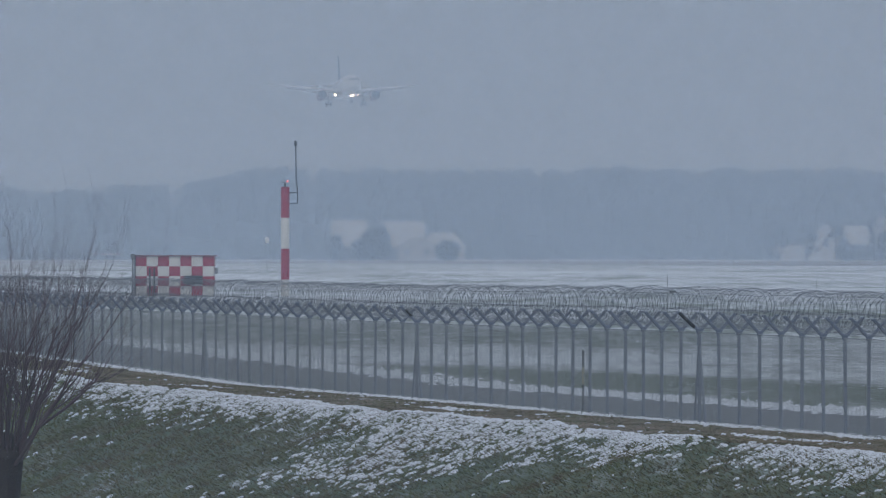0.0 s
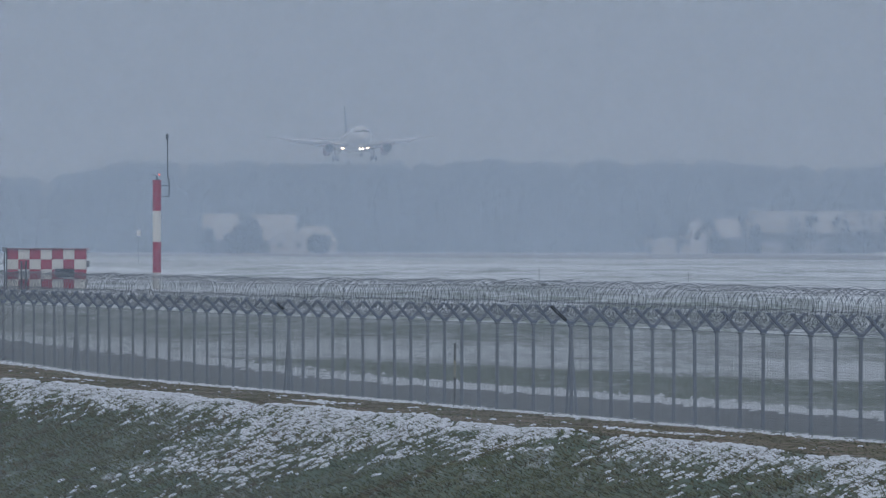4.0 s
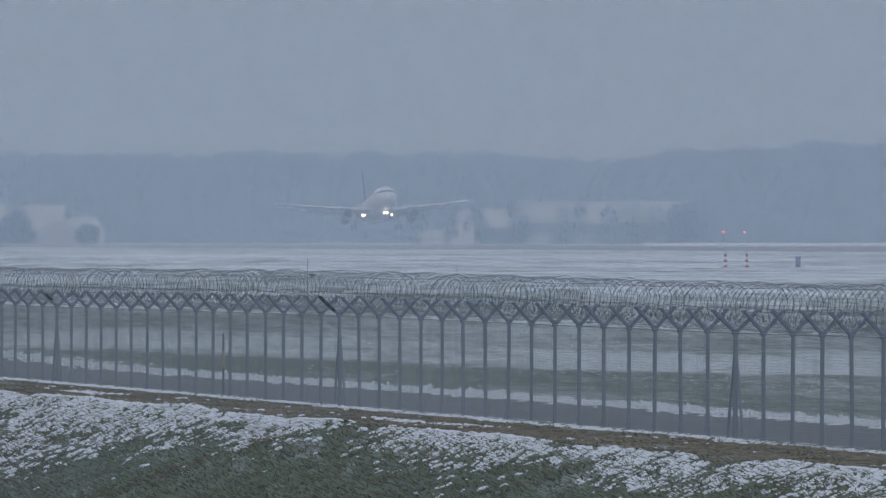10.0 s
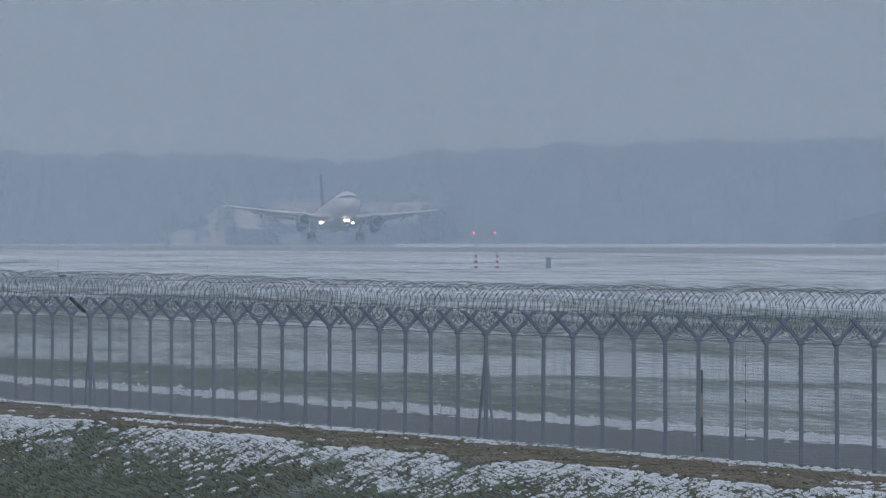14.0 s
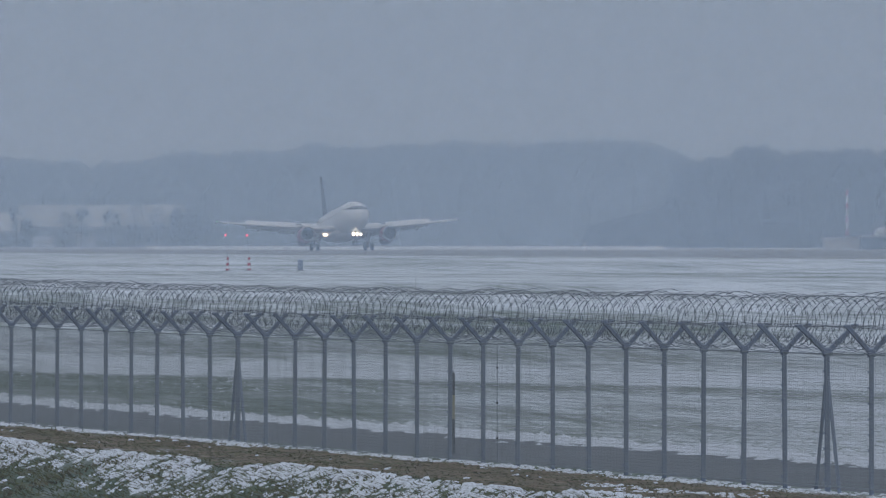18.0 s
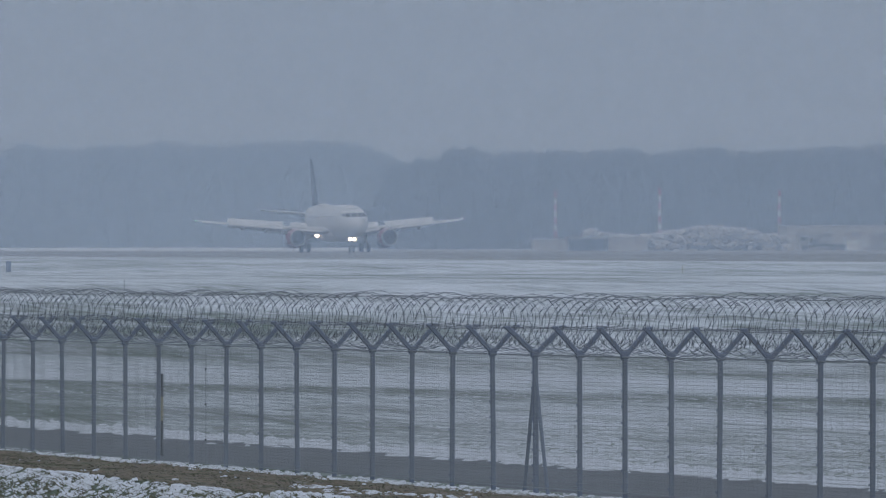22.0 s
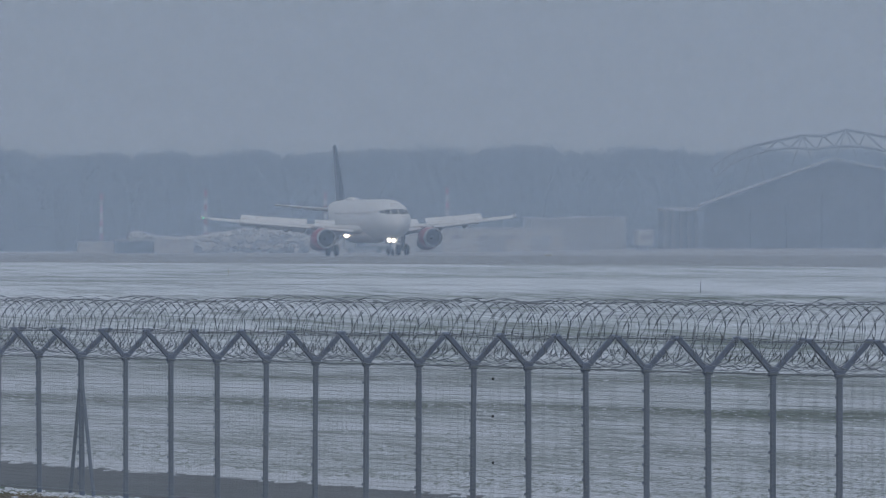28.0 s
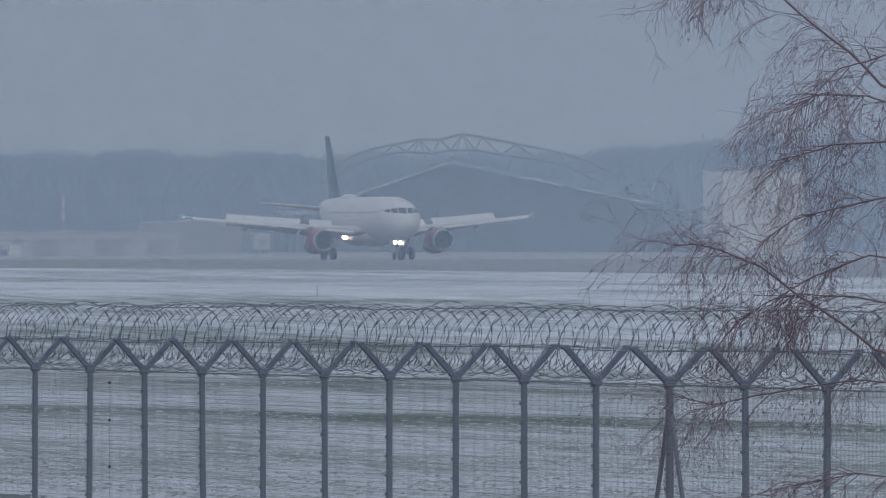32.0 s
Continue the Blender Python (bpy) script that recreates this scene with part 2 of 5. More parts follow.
def ground_z(x, y):
    w = across(x, y)
    field = lerp_table(FIELD, y)
    rise = 0.17 * smooth(225, 170, y) if abs(w) < 40 else 0.0
    bank = -0.37 * max(0.0, w - 4.0 - 0.35 * noise.noise((x * 0.15, y * 0.09, 4)))
    bank = max(bank, -3.0 - 0.02 * max(0, w - 12.5)) if bank > -3.2 else -3.0
    b = 1 - smooth(500, 640, y)
    lump = 0.10 * noise.noise((x * 0.35, y * 0.12, 0)) * smooth(1.5, 4.0, w)
    z = field + rise + b * (bank + lump)
    r = math.hypot(x, y)
    return z + (2.1 - z) * (1 - smooth(5, 55, r))


def runway_z(y):
    return lerp_table(RUNWAY_RISE, y)


def apron_z(x, y):
    """The paving beyond the runway: level with it, and raised by bearing towards the hangar to fit the camera's view.
    """
    w = RUNWAY_SIDE.x * x + RUNWAY_SIDE.y * y - RUNWAY_OFFSET
    return runway_z(y) - 0.01 + 0.78 * smooth(-30, -330, w) * smooth(2900, 3250, PARTS * math.atan2(x, y))


def build_ground():
    along = sorted({*range(-4600, -600, 80), *range(-600, -240, 12), *[-240 + 2.0 * i for i in range(210)], *range(180, 420, 12), *range(420, 2200, 120)})
    side = sorted({*[-4200, -3000, -2200, -1600, -1200, -900, -700], *range(-560, -60, 12), *range(-60, -8, 1), *[-8 + 0.4 * i for i in range(52)], *range(13, 60, 4), *range(60, 400, 30), *[500, 800, 1200, 2000, 3000, 4200]})
    verts, faces = [], []
    snow, earth, tarmac = [], [], []
    for a in along:
        for w in side:
            p = FENCE_START + a * FENCE_ALONG + w * FENCE_SIDE
            verts.append((p.x, p.y, ground_z(p.x, p.y)))
            road = smooth(-6.3, -5.7, w) * (1 - smooth(-0.7, -0.2, w)) * (1 - smooth(700, 760, p.y))
            tarmac.append(road)
            near = 1 - smooth(540, 700, p.y)
            e = smooth(0.0, 0.5, w) * (1 - smooth(3.6, 4.3, w)) * near
            earth.append(e)
            s = lerp_table([(0, 0.53), (300, 0.515), (350, 0.505), (420, 0.48), (560, 0.48), (680, 0.53), (900, 0.56), (1500, 0.57), (3000, 0.59), (9000, 0.62)], p.y)
            if near > 0 and w > -8:
                s = lerp_table([(-8, 0.47), (-7.1, 0.475), (-6.7, 0.515), (-6.2, 0.515), (-5.6, 0.5), (-0.8, 0.40), (-0.1, 0.44), (0.4, 0.41), (0.9, 0.30), (3.0, 0.29), (3.8, 0.35), (5.0, 0.36), (7.0, 0.33), (12, 0.30), (400, 0.34)], w)
            if w < -6.4:
                s += 0.048 * smooth(5, 45, p.x) * (1 - smooth(700, 900, p.y))
            if w < -6.4:
                # mown swaths, a little aslant to the fence
                u = p.x - 15.0 - 0.345 * (414.0 - p.y) + 1.2 * noise.noise((p.y * 0.02, 7, 3)) + 2.0 * noise.noise((p.x * 0.5, p.y * 0.02, 5))
                s += lerp_table([(-45, 0.0), (-30, -0.03), (-14, -0.02), (-6, -0.05), (-2.0, -0.11), (1.8, -0.11), (5.5, 0.08), (18, 0.09), (30, -0.03), (60, -0.03), (90, -0.02), (104, 0.0), (9000, 0.0)], u) * (1 - smooth(640, 760, p.y))
                # a greener lane along the service road
                s -= 0.07 * smooth(-8.2, -9.2, w) * (1 - smooth(-13, -16, w) if w < -13 else 1) * smooth(290, 340, p.y) * (1 - smooth(520, 620, p.y))
                for depth, half, less in ((690, 14, 0.05), (960, 40, 0.06)):
                    s -= less * max(0.0, 1 - abs(p.y - depth + 0.06 * p.x) / half)
            snow.append(s)
    k = len(side)
    for i in range(len(along) - 1):
        for j in range(k - 1):
            q = i * k + j
            faces.append((q, q + 1, q + k + 1, q + k))
    me = bpy.data.meshes.new("ground")
    me.from_pydata(verts, [], faces)
    me.polygons.foreach_set("use_smooth", [True] * len(faces))
    for name, values in (("snow", snow), ("earth", earth), ("tarmac", tarmac)):
        me.attributes.new(name, "FLOAT", "POINT").data.foreach_set("value", values)
    me.materials.append(ground_material())
    me.update()
    if me.polygons[0].normal.z < 0:
        me.flip_normals()
    tagged(new("ground", me), "flat winter airfield grass under patchy thin snow", "ground", kind="structure")


def build_runway():
    tar = shader("worn_runway_asphalt", (0.24, 0.245, 0.25), 0.55, dark=(0.17, 0.175, 0.18), scale=0.05, amount=0.7, fine=1.0)
    # apron is paler than the runway, so its bounce keeps the haze sheets bright
    pale = shader("pale_apron_concrete", (0.36, 0.37, 0.385), 0.7, dark=(0.25, 0.26, 0.27), scale=0.04, amount=0.7, fine=0.6)
    for name, lo, hi, label in (("runway", -30.0, 30.0, "long grey asphalt runway swept clear of snow"),
                                ("taxiway", 30.0, 80.0, "grey asphalt taxiway beside the runway"), ("apron", -90.0, -30.0, "grey paved apron beyond the runway")):
        bm = B()
        rows = []
        for i in range(0, 161):
            a = -4300 + 28 * i
            row = []
            far = hi - 38.0 * smooth(-1290, -1080, a) if name == "taxiway" else hi
            near = lo - 245.0 * smooth(-2720, -2600, a) * (1 - smooth(-1760, -1660, a)) if name == "apron" else lo
            inner = [(near + (far - near) * q / 6, 0.0) for q in range(1, 6)] if name == "apron" else []
            for w, drop in [(near - 1.5, 0.35), (near, 0.0)] + inner + [(far, 0.0), (far + 1.5, 0.35)]:
                p = RUNWAY_SIDE * (RUNWAY_OFFSET + w) + RUNWAY_ALONG * a
                z = apron_z(p.x, p.y) if name == "apron" else runway_z(p.y) - (0.0 if name == "runway" else 0.01)
                if name == "taxiway" and w > lo:
                    z = min(z, ground_z(p.x, p.y) + 0.09)
                row.append((p.x, p.y, z - drop))
            rows.append(row)
        loft(bm, rows, False, False)
        bmesh.ops.recalc_face_normals(bm, faces=bm.faces)
        tagged(part(name, bm, pale if name == "apron" else tar), label, "runway", kind="structure")


def build_haze_sheets():
    """Added upright sheets that stand in for winter haze between the camera and the distance; each scatters a little
    light.
    """
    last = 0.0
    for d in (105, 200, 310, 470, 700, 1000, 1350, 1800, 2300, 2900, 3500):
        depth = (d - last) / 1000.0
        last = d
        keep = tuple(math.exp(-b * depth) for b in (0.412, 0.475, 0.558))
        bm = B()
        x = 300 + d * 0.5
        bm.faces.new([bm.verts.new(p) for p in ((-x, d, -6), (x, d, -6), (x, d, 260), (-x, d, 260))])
        tagged(part("mist", bm, haze_sheet_material("haze_sheet", keep, HAZE_SHEET_TINT)), "thin upright see-through sheet that stands in for winter haze", "mist", kind="structure")


# blue-grey airlight of the haze, put into the sheets' colour
HAZE_SHEET_TINT = (0.73, 0.80, 0.89)


# ---- the boundary fence ----
GAP = 3.2768
POSTS = range(-62, 61)
BRACED = (-51, -34, -17, 0, 17, 34, 51)


def post_place(k):
    x = 5.8213 + 0.383 * k
    y = 333.0 - 3.2543 * k
    z = lerp_table([(-62, 0.0), (-34, -0.04), (-17, -0.08), (0, -0.02), (17, -0.06), (34, 0.03), (41, 0.10), (48, 0.15), (51, 0.17), (62, 0.2)], k)
    return Vector((x, y, z))


def build_fence():
    fence = thing("boundary_fence", "tall grey steel mesh fence with forked tops and coiled razor wire", "fence", Matrix.Translation(post_place(0)))
    base = post_place(0)
    rng = random.Random(3)
    turn = math.degrees(math.atan2(FENCE_ALONG.y, FENCE_ALONG.x))
    pole = B()
    box(pole, (0, 0, 0.90), (0.070, 0.070, 2.44), bevel=0.012)
    for i in range(9):
        box(pole, (0.0, -0.048, 0.16 + 0.235 * i), (0.04, 0.014, 0.036))
    pole = mesh_of(pole, "post", STEEL)
    arms = []
    for s in (-1, 1):
        bm = B()
        box(bm, (0.0, s * 0.185, 2.285), (0.07, 0.07, 0.56), Matrix.Rotation(-s * radians(42), 4, "X"), bevel=0.01)
        box(bm, (0.0, s * 0.375, 2.495), (0.07, 0.10, 0.045), bevel=0.012)
        arms.append(mesh_of(bm, "arm", STEEL))
    plate = B()
    box(plate, (0, 0, 2.10), (0.085, 0.13, 0.12), bevel=0.015)
    plate = mesh_of(plate, "collar", STEEL)
    braces = []
    for s in (-1, 1):
        bm = B()
        tube(bm, [(s * 0.05, 0, 1.72), (s * 0.95, 0.0, -0.25)], 0.027, 6)
        braces.append(mesh_of(bm, "brace", STEEL))
    panel = B()
    rows, cols = 38, 62
    for i in range(rows):
        z = 0.06 + 2.0 * i / (rows - 1)
        box(panel, (GAP / 2, -0.04, z), (GAP, 0.003, 0.0046 if i % 6 == 0 else 0.0031))
    for i in range(cols):
        box(panel, (GAP * (i + 0.5) / cols, -0.043, 1.05), (0.0030, 0.0030, 2.02))
    for z, r in ((2.07, 0.007), (0.06, 0.006)):
        box(panel, (GAP / 2, -0.04, z), (GAP, 2 * r, 2 * r))
    panel = mesh_of(panel, "mesh_panel", MESHWIRE)
    for k in POSTS:
        p = post_place(k) - base
        lean = pose(0, 0, 0, rng.uniform(-0.5, 0.5), rng.uniform(-0.4, 0.4), turn + rng.uniform(-2, 2))
        m = Matrix.Translation(p) @ lean
        post = part("post", pole, STEEL, fence, m=m)
        for a in arms:
            part("arm", a, STEEL, post)
        part("collar", plate, STEEL, post)
        if k in BRACED:
            post.matrix_basis = m @ Matrix.Diagonal((1.15, 1.15, 1.0, 1))
            for b in braces:
                part("brace", b, STEEL, post, "sloping strut of a braced post")
        if k != POSTS[-1]:
            q = post_place(k + 1) - base
            d = q - p
            part("mesh_panel", panel, WIRE, fence, m=Matrix.Translation(p) @ Matrix.Rotation(math.atan2(d.y, d.x), 4, "Z") @ Matrix.Rotation(-math.atan2(d.z, d.xy.length), 4, "Y"))
        if k in (0, -17):
            bm = B()
            box(bm, (0.05, -0.25 if k == 0 else -0.2, 2.34), (0.06, 0.075, 0.46 if k == 0 else 0.24), Matrix.Rotation(radians(42), 4, "X"), bevel=0.02)
            part("cable_cover", bm, DARK, post, "dark cover bolted to the fork")
    # joints between mesh rolls, closed with dark clips on a thin cord
    for b, heights in ((1606, (0.45, 1.05, 1.65)), (2909, (0.90, 1.52, 2.02))):
        tan = math.tan(b / PARTS)
        a = (333.0 * tan - 5.82) / (0.11689 + 0.99314 * tan)
        q = FENCE_START + a * FENCE_ALONG + FENCE_SIDE * 0.05 - base
        bm = B()
        tube(bm, [q + Vector((0, 0, 0.05)), q + Vector((0, 0, 2.05))], 0.0028, 5)
        cord = part("joint_cord", bm, MESHWIRE, fence)
        for h in heights:
            bm = B()
            box(bm, q + Vector((0, 0, h)), (0.034, 0.024, 0.034), bevel=0.008)
            part("clip", bm, DARK, cord)
    build_coil(fence, base)


def build_coil(fence, base):
    """Concertina razor wire lying in the forks: interleaved loops in uneven waves, a flatter tangle below, tied to straight wires."""
    for hand, r0, centre, per, thick, reach in ((1, 0.42, 2.655, 5.1, 0.0026, 0.34), (-1, 0.40, 2.655, 4.7, 0.0026, 0.30), (1, 0.21, 2.40, 5.2, 0.0012, 0.26), (-1, 0.21, 2.38, 4.7, 0.0012, 0.26)):
        verts, faces = [], []
        n = 44 if r0 > 0.3 else 16
        steps = int(len(POSTS) * per) * n
        prev = None
        for i in range(steps):
            s = i / steps * (len(POSTS) - 1)
            # the coil is drawn out in some stretches and bunched up in others
            s = min(len(POSTS) - 1.001, max(0.0, s + 0.30 * noise.noise((s * 0.8, 11, hand))))
            k = POSTS[0] + int(s)
            u = s - int(s)
            c = post_place(k).lerp(post_place(k + 1), u) - base
            a = hand * 2 * math.pi * i / n + 0.4 * noise.noise((s * 2.3, hand * 4.0, 1))
            tall = max(0.0, noise.noise((int(i / n) * 3.7, hand * 2.0, r0 * 9)) - 0.15)
            wave = 1 + 0.16 * noise.noise((s * 0.9, hand, 0)) + 0.12 * noise.noise((s * 3.0, hand, 7)) + 0.30 * tall
            r = r0 * wave
            mid = centre - 0.11 * smooth(-5, 36, k) + 0.05 * noise.noise((s * 0.6, 3, hand))
            slant = reach * math.sin(a) + 0.08 * noise.noise((s * 7.0, hand, 3))
            wide = 1.0 if r0 > 0.3 else 1.45
            q = c + FENCE_SIDE * (wide * r * math.cos(a)) + Vector((0, 0, mid + r * math.sin(a))) + FENCE_ALONG * slant
            radial = FENCE_SIDE * math.cos(a) + Vector((0, 0, math.sin(a)))
            h = thick + (0.0052 if i % 4 == 0 else 0.0)
            b = len(verts)
            for e in (radial * h, FENCE_ALONG * h, -radial * h):
                verts.append(q + e)
            if prev is not None:
                for j in range(3):
                    faces.append((prev + j, prev + (j + 1) % 3, b + (j + 1) % 3, b + j))
            prev = b
        me = bpy.data.meshes.new("razor_coil")
        me.from_pydata(verts, [], faces)
        me.materials.append(WIRE)
        ob = part("razor_coil", me, WIRE, fence, "loose coil of barbed razor wire")
        ob["kind"] = "stuff"
    for side, z in ((0.0, 2.93), (0.34, 2.47), (-0.34, 2.47)):
        bm = B()
        tube(bm, [post_place(k) - base + Vector((0, 0, z + 0.02 * math.sin(k * 1.7))) + FENCE_SIDE * side for k in POSTS], 0.007, 4)
        part("straight_wire", bm, WIRE, fence)


# ---- the airliner ----
HULL_ROWS = [(16.15, 3.32, 0.04), (16.0, 3.33, 0.38), (15.6, 3.36, 0.78), (15.0, 3.42, 1.12), (14.2, 3.52, 1.43), (13.3, 3.62, 1.68),
             (12.2, 3.72, 1.87), (11.0, 3.80, 1.96), (9.5, 3.84, 1.975), (4.0, 3.84, 1.975), (-6.0, 3.84, 1.975), (-8.5, 3.92, 1.92),
             (-11.0, 4.16, 1.68), (-13.0, 4.45, 1.36), (-15.0, 4.78, 0.95), (-16.6, 5.02, 0.55), (-17.7, 5.15, 0.22)]


def hull_point(y, a, out=0.0):
    """A point on the fuselage: y forwards, a the angle from the crown towards the right wing."""
    z, r = (lerp_table([(q[0], q[i]) for q in HULL_ROWS[::-1]], y) for i in (1, 2))
    return Vector(((r + out) * math.sin(a), y, z + (r * 1.045 + out) * math.cos(a)))


def hull_patch(y0, y1, a0, a1, out=0.02, skew=0.0, n=4):
    bm = B()
    grid = []
    for i in range(n + 1):
        u = i / n
        grid.append([bm.verts.new(hull_point(y0 + (y1 - y0) * u + skew * v / n, a0 + (a1 - a0) * v / n, out)) for v in range(n + 1)])
    for i in range(n):
        for j in range(n):
            bm.faces.new((grid[i][j], grid[i + 1][j], grid[i + 1][j + 1], grid[i][j + 1]))
    r = bmesh.ops.extrude_face_region(bm, geom=bm.faces[:])
    for v in r["geom"]:
        if isinstance(v, bmesh.types.BMVert):
            v.co.x *= 0.992
            v.co.z -= 0.01
    bmesh.ops.recalc_face_normals(bm, faces=bm.faces)
    return bm


def nose_point(x, z):
    """Where the fuselage's nose stands at that place of its front view."""
    lo, hi = 9.0, 16.1
    for _ in range(30):
        y = (lo + hi) / 2
        zc, r = (lerp_table([(q[0], q[i]) for q in HULL_ROWS[::-1]], y) for i in (1, 2))
        if (x / r) ** 2 + ((z - zc) / (1.045 * r)) ** 2 < 1:
            lo = y
        else:
            hi = y
    return lo


def nose_patch(s, x0, x1, lo0, lo1, hi0, hi1, n=5):
    """A pane that follows the nose between two places of its front view."""
    bm = B()
    sheets = []
    for out in (0.02, -0.05):
        rows = []
        for i in range(n + 1):
            u = i / n
            x = x0 + (x1 - x0) * u
            row = []
            for j in range(3):
                z = (lo0 + (lo1 - lo0) * u) * (1 - j / 2) + (hi0 + (hi1 - hi0) * u) * j / 2
                row.append(bm.verts.new((s * (x + 0.3 * out), nose_point(x, z) + out, z + 0.3 * out)))
            rows.append(row)
        sheets.append(rows)
        for i in range(n):
            for j in range(2):
                bm.faces.new((rows[i][j], rows[i + 1][j], rows[i + 1][j + 1], rows[i][j + 1]))
    a, b = sheets
    for i in range(n):
        for j in (0, 2):
            bm.faces.new((a[i][j], a[i + 1][j], b[i + 1][j], b[i][j]))
    for j in range(2):
        for i in (0, n):
            bm.faces.new((a[i][j], a[i][j + 1], b[i][j + 1], b[i][j]))
    bmesh.ops.recalc_face_normals(bm, faces=bm.faces)
    return bm


def wing_section(x, y_lead, chord, z, thick, k=12):
    pts = []
    for i in range(k):
        t = i / k * 2 * math.pi
        c = 0.5 * (1 + math.cos(t))
        h = thick * chord * math.sin(t) * (0.35 + 0.65 * math.sqrt(max(0.0, 1 - c)) ** 0.5) * 0.75
        pts.append(Vector((x, y_lead - chord * c, z + h + 0.02 * chord * (1 - c))))
    return pts


WING_TABLE = [(1.6, 5.2, 7.4, 2.55), (6.2, 2.55, 4.1, 3.02), (11.5, -0.25, 2.75, 3.50), (16.9, -3.05, 1.55, 4.08)]


def wing_at(x):
    return [lerp_table([(q[0], q[i]) for q in WING_TABLE], x) for i in (1, 2, 3)]


def build_airliner():
    """A twin-engined airliner; its own axes: y forwards, x to its right, the ground under the main wheels at the origin."""
    jet = thing("airliner", "white twin-engined airliner with red engines and dark tail, landing", "aircraft")
    bm = B()
    loft(bm, [[Vector((r * math.sin(a), y, z + 1.045 * r * math.cos(a))) for a in (2 * math.pi * i / 40 for i in range(40))] for y, z, r in HULL_ROWS])
    bmesh.ops.recalc_face_normals(bm, faces=bm.faces)
    body = part("fuselage", bm, HULL, jet, "white painted fuselage with faint marks", smooth=True)
    # belly fairing
    bm = B()
    loft(bm, [[Vector((1.15 * r * math.sin(a), y, 2.25 + 0.52 * r * math.cos(a))) for a in (2 * math.pi * i / 24 for i in range(24))]
              for y, r in ((6.4, 0.3), (5.4, 1.3), (3.0, 1.85), (-2.5, 1.85), (-4.6, 1.3), (-5.8, 0.3))])
    bmesh.ops.recalc_face_normals(bm, faces=bm.faces)
    part("belly_fairing", bm, HULL, jet, smooth=True)
    # cockpit glazing: three panes a side
    for s in (-1, 1):
        for x0, x1, lo0, lo1, hi0, hi1 in ((0.05, 0.70, 4.34, 4.34, 4.86, 4.84), (0.78, 1.22, 4.34, 4.38, 4.84, 4.77), (1.28, 1.60, 4.40, 4.52, 4.75, 4.62)):
            part("cockpit_window", nose_patch(s, x0, x1, lo0, lo1, hi0, hi1), GLASS, body)
    # cabin windows and doors
    pane = B()
    box(pane, (0, 0, 0), (0.03, 0.23, 0.33), bevel=0.04)
    # panes are paled so their row stays faint from the camera
    pane = mesh_of(pane, "cabin_window", shader("pale_cabin_window", (0.62, 0.63, 0.66), 0.3))
    for s in (-1, 1):
        for i in range(34):
            y = 10.6 - 0.533 * i
            part("cabin_window", pane, PANE, body, m=Matrix.Translation(hull_point(y, s * 1.30, 0.0)) @ Matrix.Rotation(s * 0.27, 4, "Y"))
        for y in (12.0, -9.6):
            part("door", hull_patch(y, y - 0.85, s * 1.02, s * 1.86, 0.012, 0, 4), WING, body, "door outlined in grey")
    # marks above the cockpit and faint flecks along the side
    for x in (-0.34, -0.12, 0.28):
        part("marking", hull_patch(13.25, 12.95, x / 1.7, (x + 0.13) / 1.7, 0.012, 0, 2), DARK, body)
    rng = random.Random(8)
    for s in (-1, 1):
        for i in range(95):
            y, a, w = rng.uniform(-7.5, 11.5), rng.uniform(0.2, 1.85), rng.uniform(0.10, 0.42)
            part("marking", hull_patch(y, y - w, s * a, s * (a + rng.uniform(0.02, 0.06)), 0.011, rng.uniform(-0.2, 0.2), 2), PALEMARK, body)
    # aerial dome
    bm = B()
    loft(bm, [[Vector((0.5 * r * math.sin(a), y - 2.2, 5.84 + 0.34 * r * math.cos(a))) for a in (2 * math.pi * i / 16 for i in range(16))]
              for y, r in ((-3.5, 0.3), (-3.7, 0.85), (-4.2, 1.0), (-6.0, 1.0), (-6.6, 0.8), (-7.1, 0.2))])
    bmesh.ops.recalc_face_normals(bm, faces=bm.faces)
    part("aerial_dome", bm, HULL, jet, smooth=True)
    # wings
    for s in (-1, 1):
        bm = B()
        rings = []
        for x in (1.6, 2.6, 4.2, 6.2, 8.8, 11.5, 14.2, 16.4, 16.9):
            yl, ch, z = wing_at(x)
            rings.append(wing_section(s * x, yl, ch, z, 0.115 - 0.002 * x))
        loft(bm, rings)
        bmesh.ops.recalc_face_normals(bm, faces=bm.faces)
        wing = part("wing", bm, WING, jet, smooth=True)
        WINGS.append((wing, s))
        yl, ch, z = wing_at(16.9)
        bm = B()
        loft(bm, [[(s * (16.9 + t), yl - 0.35, z), (s * (16.9 + t), yl - 1.0, z + 0.30), (s * (16.9 + t), yl - 1.6, z + 0.28), (s * (16.9 + t), yl - 1.7, z), (s * (16.9 + t), yl - 1.5, z - 0.2), (s * (16.9 + t), yl - 0.9, z - 0.18)] for t in (0, 0.06)])
        bmesh.ops.recalc_face_normals(bm, faces=bm.faces)
        part("wingtip_fence", bm, WING, wing)
        bm = B()
        bmesh.ops.create_icosphere(bm, subdivisions=2, radius=0.065 if s > 0 else 0.035, matrix=Matrix.Translation((s * 16.93, yl - 0.25, z)))
        part("navigation_light", bm, LAMP_GREEN if s > 0 else LAMP_RED, wing, "lit green tip light" if s > 0 else "lit red tip light")
        # flaps let down behind the wing, and slats in front
        for x0, x1 in ((2.3, 6.1), (6.3, 12.9)):
            bm = B()
            rings = []
            for x in (x0, x1):
                yl, ch, z = wing_at(x)
                te = yl - ch
                c = 0.24 * ch
